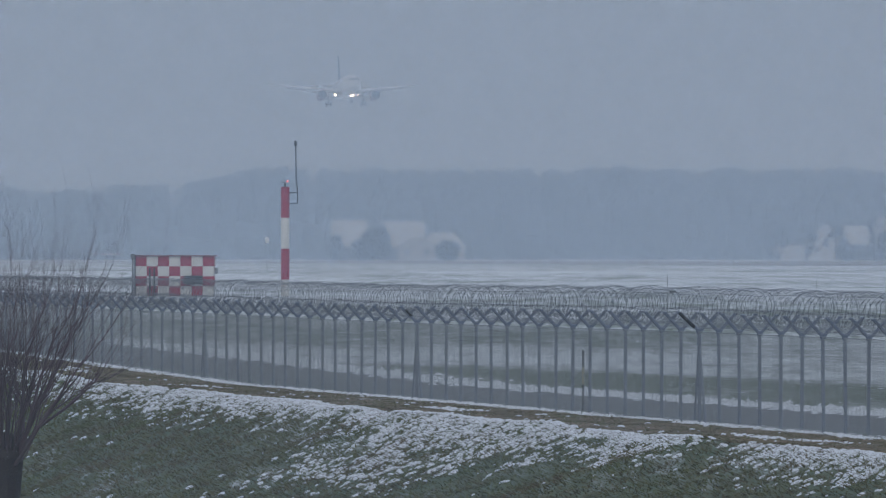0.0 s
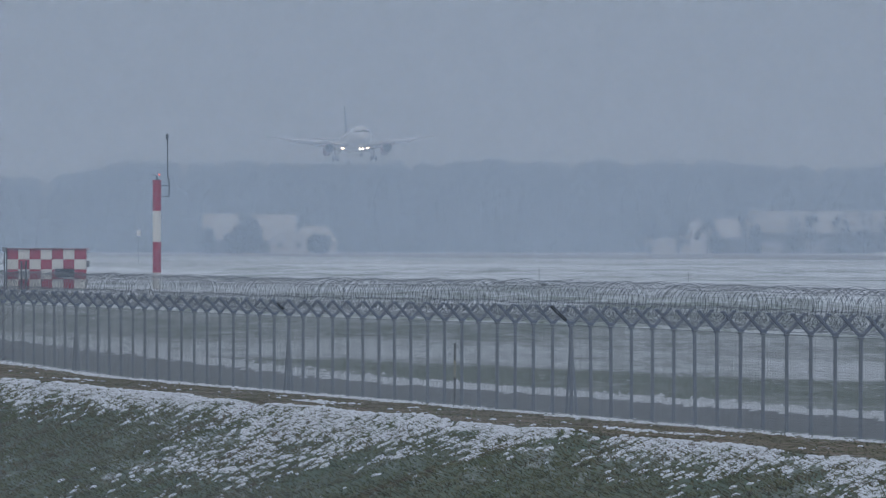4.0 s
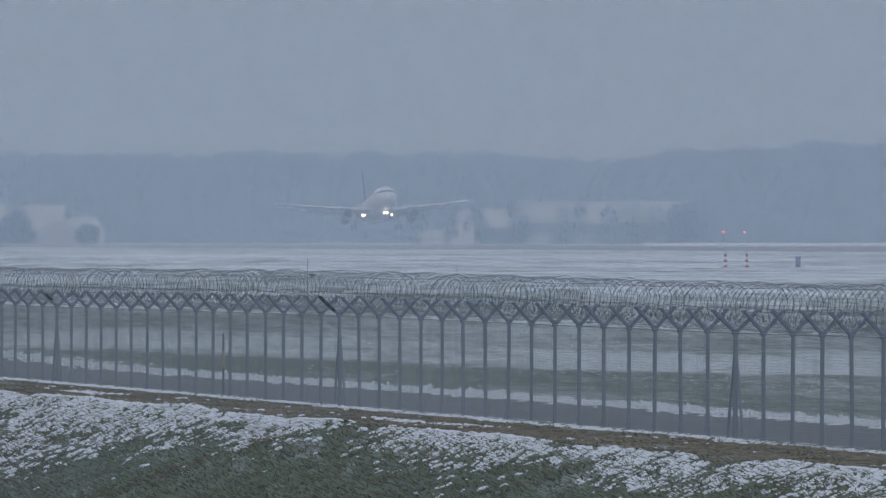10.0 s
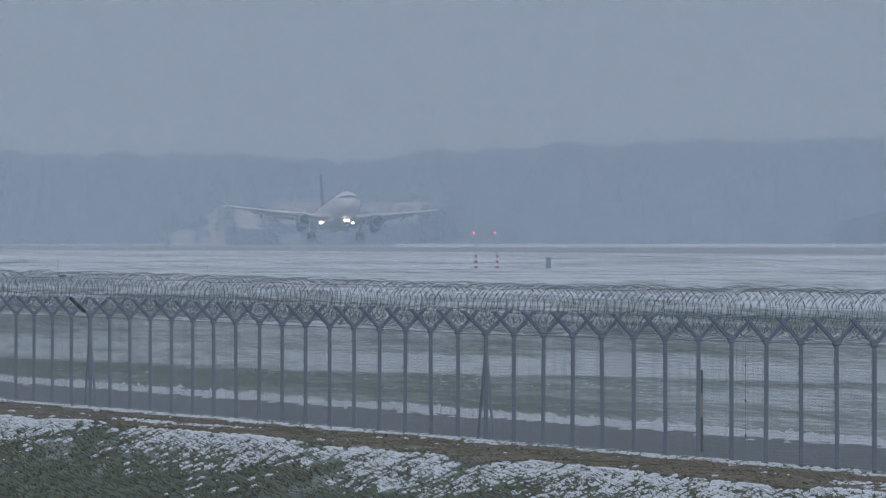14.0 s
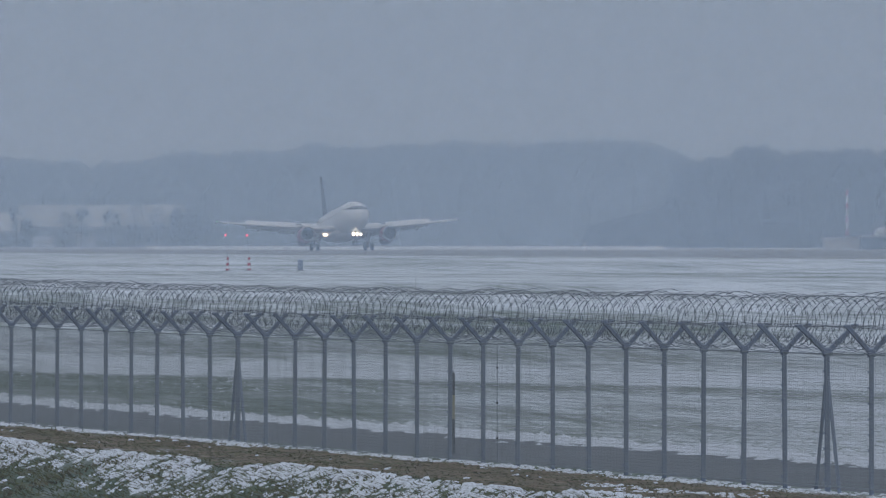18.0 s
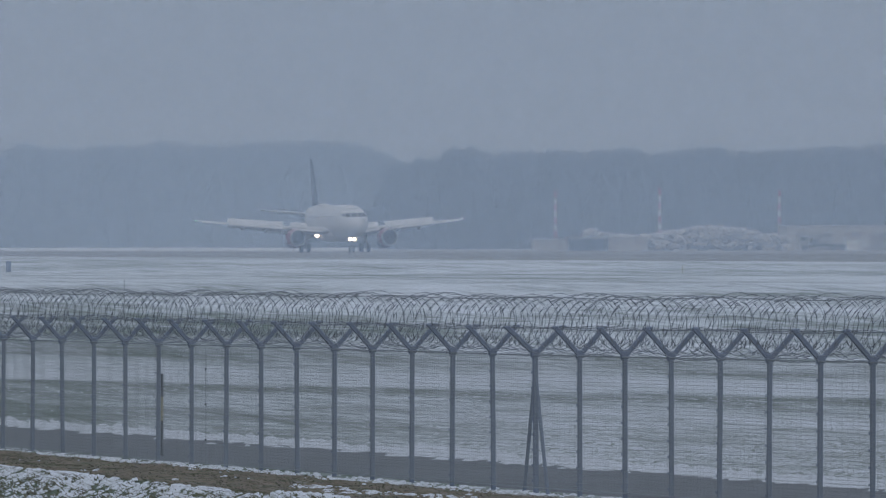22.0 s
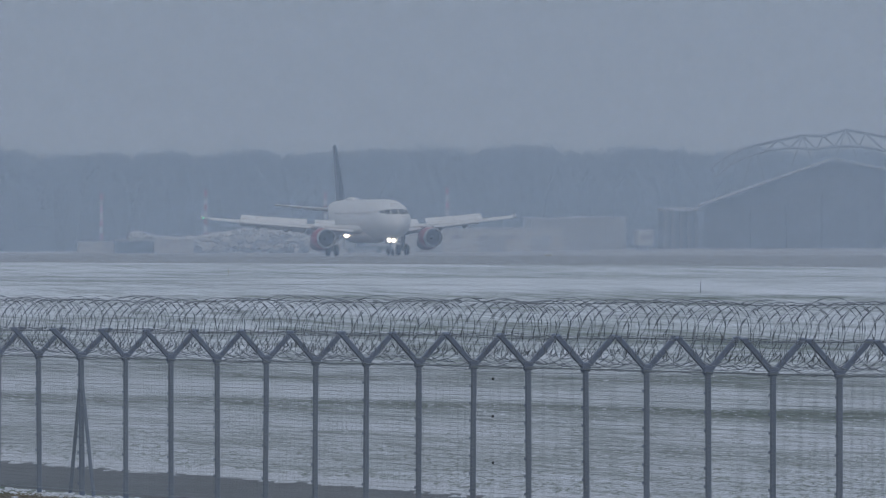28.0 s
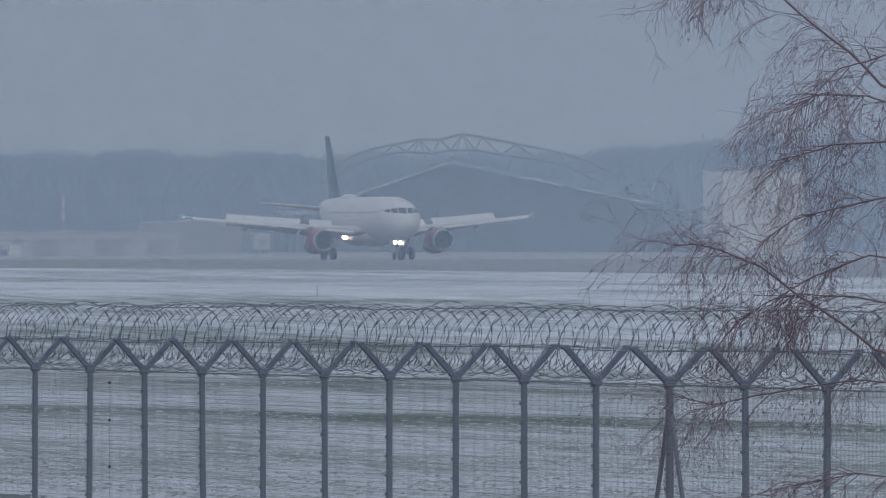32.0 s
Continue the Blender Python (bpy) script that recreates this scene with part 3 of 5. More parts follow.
                rings.append([(s * x, te + 0.10, z - 0.02), (s * x, te - 0.5 * c, z - 0.16), (s * x, te - 0.85 * c, z - 0.58 * c), (s * x, te - 0.80 * c, z - 0.62 * c), (s * x, te - 0.3 * c, z - 0.32), (s * x, te + 0.05, z - 0.22)])
            loft(bm, rings)
            bmesh.ops.recalc_face_normals(bm, faces=bm.faces)
            part("flap", bm, WING, wing)
        for x0, x1 in ((2.6, 5.0), (6.6, 9.9), (10.0, 13.2), (13.3, 16.3)):
            bm = B()
            rings = []
            for x in (x0, x1):
                yl, ch, z = wing_at(x)
                rings.append([(s * x, yl + 0.10, z + 0.06), (s * x, yl + 0.32, z - 0.05), (s * x, yl + 0.34, z - 0.16), (s * x, yl + 0.16, z - 0.16), (s * x, yl + 0.02, z - 0.02)])
            loft(bm, rings)
            bmesh.ops.recalc_face_normals(bm, faces=bm.faces)
            part("slat", bm, HULL, wing)
        for x in (4.6, 8.3, 11.2):
            yl, ch, z = wing_at(x)
            bm = B()
            loft(bm, [ring((s * x, yl - ch * 0.45 - 0.1, z - 0.30), (0, 1, 0), 0.05), ring((s * x, yl - ch * 0.7, z - 0.42), (0, 1, 0), 0.20, squash=1.4),
                      ring((s * x, yl - ch - 0.1, z - 0.45), (0, 1, 0), 0.20, squash=1.4), ring((s * x, yl - ch - 0.9, z - 0.62), (0, 1, 0), 0.04)])
            bmesh.ops.recalc_face_normals(bm, faces=bm.faces)
            part("flap_fairing", bm, WING, wing, smooth=True)
        # spoilers, hinged on the wing's upper side
        for x0, x1 in ((3.5, 5.6), (6.5, 8.1), (8.15, 9.8), (9.85, 11.5), (11.55, 13.1)):
            ends = []
            for x in (x0, x1):
                yl, ch, z = wing_at(x)
                ends.append(Vector((s * x, yl - 0.66 * ch, z + 0.065 * ch)))
            hinge = (ends[0] + ends[1]) / 2
            d = ends[1] - ends[0]
            half = d.length / 2
            # the hinge line is the panel's own x axis
            turn = Matrix(((d * s).normalized(), Vector((0, 0, 1)).cross(d * s).normalized(), (d * s).cross(Vector((0, 0, 1)).cross(d * s)).normalized())).transposed().to_4x4()
            bm = B()
            loft(bm, [[(e, 0, 0), (e, -0.74, 0.0), (e, -0.74, 0.03), (e, 0, 0.05)] for e in (-half, half)])
            bmesh.ops.recalc_face_normals(bm, faces=bm.faces)
            seat = Matrix.Translation(hinge) @ turn
            sp = part("spoiler", bm, HULL, wing, "pale spoiler panel raised after touchdown", m=seat)
            SPOILERS.append((sp, seat))
        # engine
        ex, ez = s * 5.75, 1.84
        bm = B()
        loft(bm, [ring((ex, y, z), (0, 1, 0), r, 32) for y, z, r in ((6.25, ez, 0.95), (6.0, ez, 1.02), (5.2, ez, 1.09), (4.0, ez, 1.11), (2.9, ez, 1.0), (2.7, ez + 0.02, 0.84))], False)
        bmesh.ops.recalc_face_normals(bm, faces=bm.faces)
        eng = part("engine_cowl", bm, COWL, jet, "red painted engine cowl", smooth=True)
        bm = B()
        loft(bm, [ring((ex, y, ez), (0, 1, 0), r, 32) for y, r in ((5.95, 1.04), (6.15, 1.02), (6.32, 0.985), (6.42, 0.94), (6.38, 0.895), (6.15, 0.865), (5.5, 0.85))], False)
        bmesh.ops.recalc_face_normals(bm, faces=bm.faces)
        part("intake_lip", bm, LIP, eng, "broad pale intake lip", smooth=True)
        bm = B()
        loft(bm, [ring((ex, y, ez - 0.52), (0, 1, 0), r, 24) for y, r in ((4.6, 0.55), (4.2, 0.76), (2.8, 0.80), (1.3, 0.74), (0.9, 0.55))])
        bmesh.ops.recalc_face_normals(bm, faces=bm.faces)
        part("lower_cowl", bm, DARKRED, eng, "dark red lower lobe of the engine cowl", smooth=True)
        bm = B()
        loft(bm, [ring((ex, y, ez), (0, 1, 0), r, 32) for y, r in ((5.5, 0.86), (5.1, 0.86))], True)
        part("fan_duct", bm, DARK, eng)
        for i in range(18):
            a = 2 * math.pi * i / 18
            bm = B()
            box(bm, (0, 0, 0.55), (0.16, 0.03, 0.62), Matrix.Rotation(0.5, 4, "Z"))
            part("fan_blade", bm, FANSTEEL, eng, m=Matrix.Translation((ex, 5.42, ez)) @ Matrix.Rotation(a, 4, "Y"))
        bm = B()
        loft(bm, [ring((ex, y, ez), (0, 1, 0), r, 16) for y, r in ((5.85, 0.02), (5.65, 0.16), (5.4, 0.26))], True)
        part("spinner", bm, FANSTEEL, eng, smooth=True)
        bm = B()
        loft(bm, [ring((ex, y, ez), (0, 1, 0), r, 20) for y, r in ((2.3, 0.75), (1.4, 0.62), (0.9, 0.45), (0.3, 0.12))], True)
        part("exhaust", bm, GREY, eng, smooth=True)
        bm = B()
        loft(bm, [[(ex - 0.16, y, z0), (ex + 0.16, y, z0), (ex + 0.12, y, z1), (ex - 0.12, y, z1)] for y, z0, z1 in ((5.2, 2.75, 2.98), (3.6, 2.6, 3.12), (1.2, 2.2, 2.95), (-0.8, 2.6, 2.9))])
        bmesh.ops.recalc_face_normals(bm, faces=bm.faces)
        part("pylon", bm, HULL, jet)
        # tailplane
        bm = B()
        loft(bm, [wing_section(s * x, yl, ch, z, 0.09) for x, yl, ch, z in ((0.5, -12.6, 3.9, 4.75), (6.2, -16.0, 1.5, 5.38))])
        bmesh.ops.recalc_face_normals(bm, faces=bm.faces)
        part("tailplane", bm, WING, jet, smooth=True)
        # landing lights at the wing roots
        bm = B()
        # glowing ball larger than the lamp, so its shape takes in the glare
        bmesh.ops.create_icosphere(bm, subdivisions=2, radius=0.28 if s > 0 else 0.20, matrix=Matrix.Translation((s * 2.5, 1.2, 2.16)) @ Matrix.Diagonal((1.1, 0.5, 0.9, 1)))
        light = part("landing_light", bm, LAMP, jet, "bright lit landing light under the wing root")
        bm = B()
        tube(bm, [(s * 2.5, 1.05, 2.14), (s * 2.5, 0.8, 2.62)], 0.06, 8)
        part("light_arm", bm, GREY, light)
        # main gear
        gear = B()
        tube(gear, [(s * 3.79, 0, 0.58), (s * 3.79, 0.05, 2.9)], [0.13, 0.16], 10)
        tube(gear, [(s * 3.79, 0, 1.1), (s * 2.2, 0.05, 2.5)], 0.08, 8)
        tube(gear, [(s * 3.2, 0, 0.58), (s * 4.38, 0, 0.58)], 0.09, 8)
        gear = part("main_gear", gear, GREY, jet, "main undercarriage leg with two wheels")
        door = B()
        box(door, (s * 4.0, 0.1, 1.9), (0.05, 0.9, 1.5), Matrix.Rotation(s * 0.1, 4, "Y"), bevel=0.02)
        part("gear_door", door, HULL, gear)
        for dx in (-0.46, 0.46):
            wheel_mesh(gear, (s * 3.79 + dx, 0, 0.585), 0.585, 0.42)
        GEARS.append((gear, ((0.0, -0.40), (16.0, -0.40), (16.8, -0.05), (17.6, 0.0), (32.0, 0.0))))
    # fin
    bm = B()
    loft(bm, [[Vector((p.z - z, p.y, z)) for p in wing_section(0, yl, ch, z, 0.10)] for z, yl, ch in ((5.3, -9.3, 5.3), (5.9, -10.5, 4.3), (8.8, -12.4, 3.1), (11.55, -14.5, 1.9), (11.76, -14.8, 1.5))])
    bmesh.ops.recalc_face_normals(bm, faces=bm.faces)
    fin = part("fin", bm, TAIL, jet, "dark slate tail fin with a faint red and pale emblem", smooth=True)
    for s in (-1, 1):
        for y, z, w, h, r, mt in ((-13.9, 9.2, 1.4, 0.28, 0.7, PALEMARK), (-13.7, 8.5, 1.7, 0.34, 0.2, PALEMARK), (-13.4, 7.7, 1.2, 0.30, -0.4, PALEMARK), (-14.5, 10.2, 0.9, 0.24, 0.9, PALEMARK), (-12.9, 7.2, 0.8, 0.2, 0.3, DARKRED)):
            bm = B()
            box(bm, (s * 0.13, y + 0.25, z), (0.05, w * 0.7, h), Matrix.Rotation(r, 4, "X"), bevel=0.02)
            part("emblem_stripe", bm, mt, fin)
    # nose gear with its two lights
    gear = B()
    tube(gear, [(0, 11.04, 0.38), (0, 11.1, 2.3)], [0.08, 0.11], 10)
    tube(gear, [(0, 11.05, 1.1), (0, 12.3, 2.2)], 0.05, 8)
    tube(gear, [(-0.35, 11.04, 0.38), (0.35, 11.04, 0.38)], 0.06, 8)
    gear = part("nose_gear", gear, GREY, jet, "nose undercarriage leg with two wheels")
    for s in (-1, 1):
        wheel_mesh(gear, (s * 0.25, 11.04, 0.38), 0.38, 0.22)
        bm = B()
        # oversized too: the glare around the lamp is part of its shape
        bmesh.ops.create_icosphere(bm, subdivisions=2, radius=0.205, matrix=Matrix.Translation((s * 0.24, 11.3, 1.62)) @ Matrix.Diagonal((1.1, 0.5, 1, 1)))
        part("taxi_light", bm, LAMP_NOSE, gear, "bright lit lamp on the nose leg")
        bm = B()
        box(bm, (s * 0.55, 11.2, 1.65), (0.04, 1.5, 0.75), Matrix.Rotation(s * 0.25, 4, "Y"), bevel=0.015)
        part("gear_door", bm, HULL, gear)
    GEARS.append((gear, ((0.0, -0.32), (20.3, -0.32), (21.3, 0.0), (32.0, 0.0))))
    return jet


def wheel_mesh(parent, c, r, w):
    bm = B()
    loft(bm, [ring((c[0] + dx * w, c[1], c[2]), (1, 0, 0), rr * r, 24) for dx, rr in ((-0.5, 0.62), (-0.48, 0.86), (-0.3, 1.0), (0.3, 1.0), (0.48, 0.86), (0.5, 0.62))])
    bmesh.ops.recalc_face_normals(bm, faces=bm.faces)
    tyre = part("wheel", bm, RUBBER, parent, smooth=False)
    return tyre


SPOILERS = []
WINGS = []
GEARS = []


# ---- trees ----


def grow(bm, rng, p, d, length, radius, depth, bend, droop, split, spread, tips=None, k=5, least=0.0017):
    """A branch as a tapered tube with smaller ones growing from it."""
    steps = 5 if depth > 0 else 4
    pts, radii = [Vector(p)], [radius]
    d = Vector(d).normalized()
    for i in range(steps):
        d = (d + Vector([rng.gauss(0, bend) for _ in range(3)]) + Vector((0, 0, droop))).normalized()
        pts.append(pts[-1] + d * length / steps)
        radii.append(radius * (1 - 0.75 * (i + 1) / steps))
    tube(bm, pts, radii, k if depth > 1 else 3, False)
    if depth <= 0:
        if tips is not None:
            tips.extend(pts[1:])
        return
    for i in range(split):
        u = rng.uniform(0.3, 1.0) * steps
        j = min(int(u), steps - 1)
        q = pts[j].lerp(pts[j + 1], u - j)
        side = Vector([rng.gauss(0, 1) for _ in range(3)]).normalized()
        dd = (pts[j + 1] - pts[j]).normalized() * (1 - spread) + side * spread
        grow(bm, rng, q, dd, length * rng.uniform(0.45, 0.8), max(least, radii[j] * rng.uniform(0.5, 0.75)), depth - 1, bend, droop * 1.15, split, spread, tips, k, least)


def build_willow():
    """The pollarded willow in the ditch: a stout trunk and a fan of straight bare shoots."""
    x, y = at(-772, 205)
    z = ground_z(x, y)
    tree = thing("willow_tree", "bare pollarded willow with a dark stout trunk", "tree", Matrix.Translation((x, y, z)))
    head = up(372, 205) - z
    rng = random.Random(21)
    bm = B()
    tube(bm, [(0, 0, -0.3), (0.03, 0, head * 0.5), (0.0, 0, head * 0.85), (0.02, 0, head + 0.05), (0.03, 0, head + 0.4)], [0.32, 0.24, 0.24, 0.27, 0.10], 12)
    part("trunk", bm, BARK, tree)
    bm = B()
    for i in range(20):
        a = 2.4 * i + rng.uniform(-0.3, 0.3)
        tilt = 0.10 + 0.80 * (i / 19.0) + rng.uniform(-0.06, 0.06)
        d = (math.sin(tilt) * math.cos(a), math.sin(tilt) * math.sin(a), math.cos(tilt))
        grow(bm, rng, (0.16 * math.cos(a), 0.16 * math.sin(a), head + rng.uniform(-0.2, 0.2)), d, rng.uniform(1.45, 2.1), rng.uniform(0.022, 0.040), 3, 0.09, 0.07, 4, 0.36)
    for i in range(44):
        a = rng.uniform(0, 2 * math.pi)
        tilt = rng.uniform(0.03, 0.72)
        d = (math.sin(tilt) * math.cos(a), math.sin(tilt) * math.sin(a), math.cos(tilt))
        grow(bm, rng, (0.15 * math.cos(a), 0.15 * math.sin(a), head + rng.uniform(-0.25, 0.2)), d, rng.uniform(1.2, 2.4), rng.uniform(0.006, 0.014), 2, 0.08, 0.06, 4, 0.34)
    part("crown", bm, SHOOT, tree, "fan of thin reddish-brown bare shoots")


def build_birch():
    """The weeping birch beside the camera's line: long limbs that droop in bare twigs with small catkins."""
    dist = 100.0
    x, y = at(5150, dist)
    z = ground_z(x, y)
    tree = thing("birch_tree", "bare weeping birch with drooping dark red twigs", "tree", Matrix.Translation((x, y, z)))
    rng = random.Random(5)
    top = 10.5
    bm = B()
    tube(bm, [(0, 0, -0.3), (0.05, 0, 3), (-0.05, 0.05, 6), (0.1, 0, 9), (0.0, 0, top)], [0.19, 0.15, 0.11, 0.06, 0.02], 12)
    part("trunk", bm, shader("birch_bark", (0.42, 0.40, 0.38), 0.8, dark=(0.06, 0.055, 0.05), scale=3, amount=0.9), tree)
    tips = []
    # limbs, shaped to fit the camera's view, from the trunk outwards: bearing and dip of each bend, then the limb's
    # thickness
    for bends, r in ((((5150, 100), (4272, -282), (4180, -360), (4099, -431), (3990, -520), (3930, -560)), 0.017),
                     (((5150, 430), (4272, 188), (4180, 120), (4064, 38), (4000, 15), (3955, 2), (3915, 4)), 0.015),
                     (((5150, 20), (4272, -82), (4160, -62), (4080, -40), (4010, 5)), 0.011),
                     (((5150, -60), (4272, -180), (4180, -178), (4100, -150), (4040, -95)), 0.012),
                     (((5150, 330), (4272, 240), (4120, 266), (4010, 285), (3950, 270)), 0.010),
                     (((5150, 520), (4272, 410), (4180, 398), (4100, 415), (4040, 430)), 0.010),
                     (((5150, -230), (4350, -480), (4200, -530), (4060, -525), (3960, -490), (3900, -440)), 0.014),
                     (((5150, 140), (4272, 20), (4170, 60), (4090, 105), (4030, 150)), 0.010),
                     (((5150, 300), (4300, 110), (4200, 92), (4110, 88), (4050, 105)), 0.011),
                     (((5150, -120), (4330, -330), (4230, -330), (4150, -300), (4090, -240)), 0.011),
                     (((5150, -20), (4350, -230), (4260, -260), (4180, -265), (4110, -240)), 0.010)):
        limb = B()
        shift = rng.uniform(-1.2, 1.2)
        knots = [Vector((*at(b, dist), up(v, dist))) - Vector((x, y, z)) + Vector((0, shift * min(1, i), 0)) for i, (b, v) in enumerate(bends)]
        r *= 0.6
        pts, radii = [knots[0]], [2.2 * r]
        for i in range(1, len(knots)):
            for q in range(1, 4):
                p = knots[i - 1].lerp(knots[i], q / 3)
                pts.append(p + Vector([0.03 * noise.noise((p.x * 3, p.z * 3, j * 9.1 + r * 900)) for j in range(3)]))
                u = (i - 1 + q / 3) / (len(knots) - 1)
                radii.append((2.2 * r if i == 1 else r) * (1.0 - 0.8 * u) + 0.002 if i > 1 else 2.2 * r * (1 - q / 3) + r * q / 3)
        tube(limb, pts, radii, 6, False)
        for i in range(31):
            u = rng.uniform(0.16, 1.0) * (len(pts) - 1)
            j = min(int(u), len(pts) - 2)
            q = pts[j].lerp(pts[j + 1], u - j)
            d = (pts[j + 1] - pts[j]).normalized()
            side = Vector((rng.gauss(-0.1, 0.5), rng.gauss(0, 0.7), rng.gauss(-0.15, 0.55)))
            grow(limb, rng, q, d * 0.7 + side * 0.7, rng.uniform(0.26, 0.66), 0.0034, 2, 0.30, -0.17, 4, 0.42, tips, 5, 0.0015)
        part("limb", limb, TWIG, tree)
    buds = B()
    for p in rng.sample(tips, min(2600, len(tips))):
        d = Vector((rng.gauss(0, 0.25), rng.gauss(0, 0.25), -1)).normalized()
        tube(buds, [p, p + d * 0.006, p + d * rng.uniform(0.012, 0.022)], [0.0016, 0.0032, 0.0016], 3)
    ob = part("catkin", buds, shader("dark_red_catkin", (0.16, 0.08, 0.09), 0.9), tree, "small dark red catkins")
    ob["kind"] = "stuff"


def ball():
    """The points and faces of a small rounded lump, to be scattered."""
    bm = B()
    bmesh.ops.create_icosphere(bm, subdivisions=1, radius=1)
    bm.verts.ensure_lookup_table()
    co = np.array([v.co[:] for v in bm.verts])
    faces = [tuple(v.index for v in f.verts) for f in bm.faces]
    bm.free()
    return co, faces


BALL, BALL_FACES = ball()


def lumps(spots, jitter, seed):
    """A mesh of many uneven lumps: each spot is a centre and three half sizes."""
    rng = np.random.default_rng(seed)
    n, k = len(spots), len(BALL)
    spots = np.array(spots)
    co = BALL[None] * spots[:, None, 3:6] * (1 + rng.normal(0, jitter, (n, k, 1))) + spots[:, None, :3]
    me = bpy.data.meshes.new("lumps")
    me.from_pydata(co.reshape(-1, 3).tolist(), [], [tuple(i * k + q for q in f) for i in range(n) for f in BALL_FACES])
    return me


def slivers(roots, ends, widths):
    """Thin tapered twigs as three-sided spikes: arrays of their roots, ends and thicknesses."""
    n = len(roots)
    co = np.zeros((n, 4, 3))
    for q in range(3):
        an = 2 * np.pi * q / 3
        co[:, q] = roots
        co[:, q, 0] += widths * math.cos(an)
        co[:, q, 1] += widths * math.sin(an)
    co[:, 3] = ends
    base = 4 * np.arange(n)[:, None, None]
    faces = (base + np.array([[0, 1, 3], [1, 2, 3], [2, 0, 3]])[None]).reshape(-1, 3)
    me = bpy.data.meshes.new("twigs")
    me.from_pydata(co.reshape(-1, 3).tolist(), [], faces.tolist())
    return me


def crown_twigs(rng, spots, each, girth):
    """Bare crowns: each spot is a foot, a height and a half width; twigs rise from the limbs and thin out towards the outline."""
    spots = np.repeat(np.array(spots), each, axis=0)
    n = len(spots)
    a, e = rng.uniform(0, 2 * np.pi, n), rng.uniform(0, 1, n) ** 0.75
    out = np.sqrt(np.clip(1 - (e * 0.97) ** 2, 0, 1)) * rng.uniform(0.3, 1.0, n)
    h, r = spots[:, 3], spots[:, 4]
    ends = np.stack([spots[:, 0] + r * out * np.cos(a), spots[:, 1] + r * out * np.sin(a), spots[:, 2] + h * (0.42 + 0.58 * e * rng.uniform(0.86, 1.0, n))], 1)
    back = rng.uniform(0.03, 0.10, n) * h
    roots = ends - np.stack([back * rng.normal(0, 0.7, n), back * rng.normal(0, 0.3, n), back], 1)
    return slivers(roots, ends, girth * rng.uniform(0.5, 1.4, n))


def build_woods():
    """Far bare woods, as many crowns of thin twigs that stand close together."""
    rng = random.Random(12)
    many = np.random.default_rng(3)
    for name, b0, b1, d0, d1, tops, count, label in (
            ("far_woods", -1000, 4500, 3700, 4000, [(-1000, 22), (-700, 19), (-450, 21), (-330, 25), (0, 24), (600, 25), (900, 23), (1300, 27.5), (1850, 28.5), (2000, 22), (2600, 24), (3500, 25), (4500, 27)], 1300, "hazy bare winter woods along the horizon"),
            ("near_woods", 1930, 4500, 3000, 3250, [(1900, 18), (2050, 21.6), (2600, 22), (3000, 23.2), (3300, 22), (3700, 22.5), (4000, 25.5), (4500, 27)], 700, "dark bare winter woods behind the airfield")):
        spots, crowns = [], []
        for i in range(count):
            b, d = rng.uniform(b0, b1), rng.uniform(d0, d1)
            x, y = at(b, d)
            h = lerp_table(tops, b) * rng.uniform(0.93, 1.03) * d / d0 * (0.99 + 0.07 * noise.noise((b * 0.012, 0, d0)))
            rx = h * rng.uniform(0.16, 0.27)
            spots.append((x, y + 6, 2.2 + 0.36 * h, rx, 2.5, 0.46 * h))
            if i % 4 == 0:
                spots.append((x, y + 10, 2.2 + 0.10 * h, 26.0, 3.0, 0.36 * h))
            crowns.append((x, y, 2.2, h, rx))
        for me, piece in ((lumps(spots, 0.10, 5), "mass"), (crown_twigs(many, crowns, 190, 0.17), "twigs")):
            me.materials.append(WOODS)
            me.name = name
            if piece == "mass":
                body = tagged(new(name, me), label, "woods", kind="stuff")
            else:
                ob = part("crown_twigs", me, WOODS, body)
                ob["kind"] = "stuff"


# ---- airfield equipment ----


def build_mast():
    d = 740.0
    x, y = at(-277, d)
    z = ground_z(x, y)
    top = up(-109, d) - z
    mast = thing("marker_mast", "red and white banded mast with a thin pipe aerial", "mast", Matrix.Translation((x, y, z)))
    band = 1.555
    hi = top
    for i in range(5):
        lo = max(hi - band, -0.2)
        bm = B()
        loft(bm, [ring((0, 0, h), (0, 0, 1), 0.215, 20) for h in (lo, hi)])
        part("band", bm, RED if i % 2 == 0 else WHITE, mast, "red band" if i % 2 == 0 else "white band")
        hi = lo
        if hi <= 0:
            break
    bm = B()
    tube(bm, [(0, 0, top), (0, 0, top + 0.2)], 0.05, 8)
    box(bm, (-0.09, 0, top + 0.24), (0.10, 0.08, 0.08), bevel=0.02)
    head = part("lamp_bracket", bm, DARK, mast)
    bm = B()
    bmesh.ops.create_icosphere(bm, subdivisions=2, radius=0.045, matrix=Matrix.Translation((0.12, -0.05, top + 0.28)))
    part("obstruction_light", bm, LAMP_RED, head, "dim lit red lamp")
    bm = B()
    tube(bm, [(0.0, 0, top - 0.83), (0.62, 0, top - 0.83), (0.62, 0, top + 0.0), (0.55, 0, top + 0.12), (0.53, 0, top + 2.10)], 0.032, 6)
    tube(bm, [(0.1, 0, top - 0.28), (0.62, 0, top - 0.28)], 0.03, 6)
    pipe = part("aerial_pipe", bm, DARK, mast)
    bm = B()
    loft(bm, [ring((0.52, 0, top + h), (0, 0, 1), r, 10) for h, r in ((2.05, 0.05), (2.15, 0.09), (2.27, 0.07), (2.35, 0.02))])
    part("aerial_head", bm, DARK, pipe)


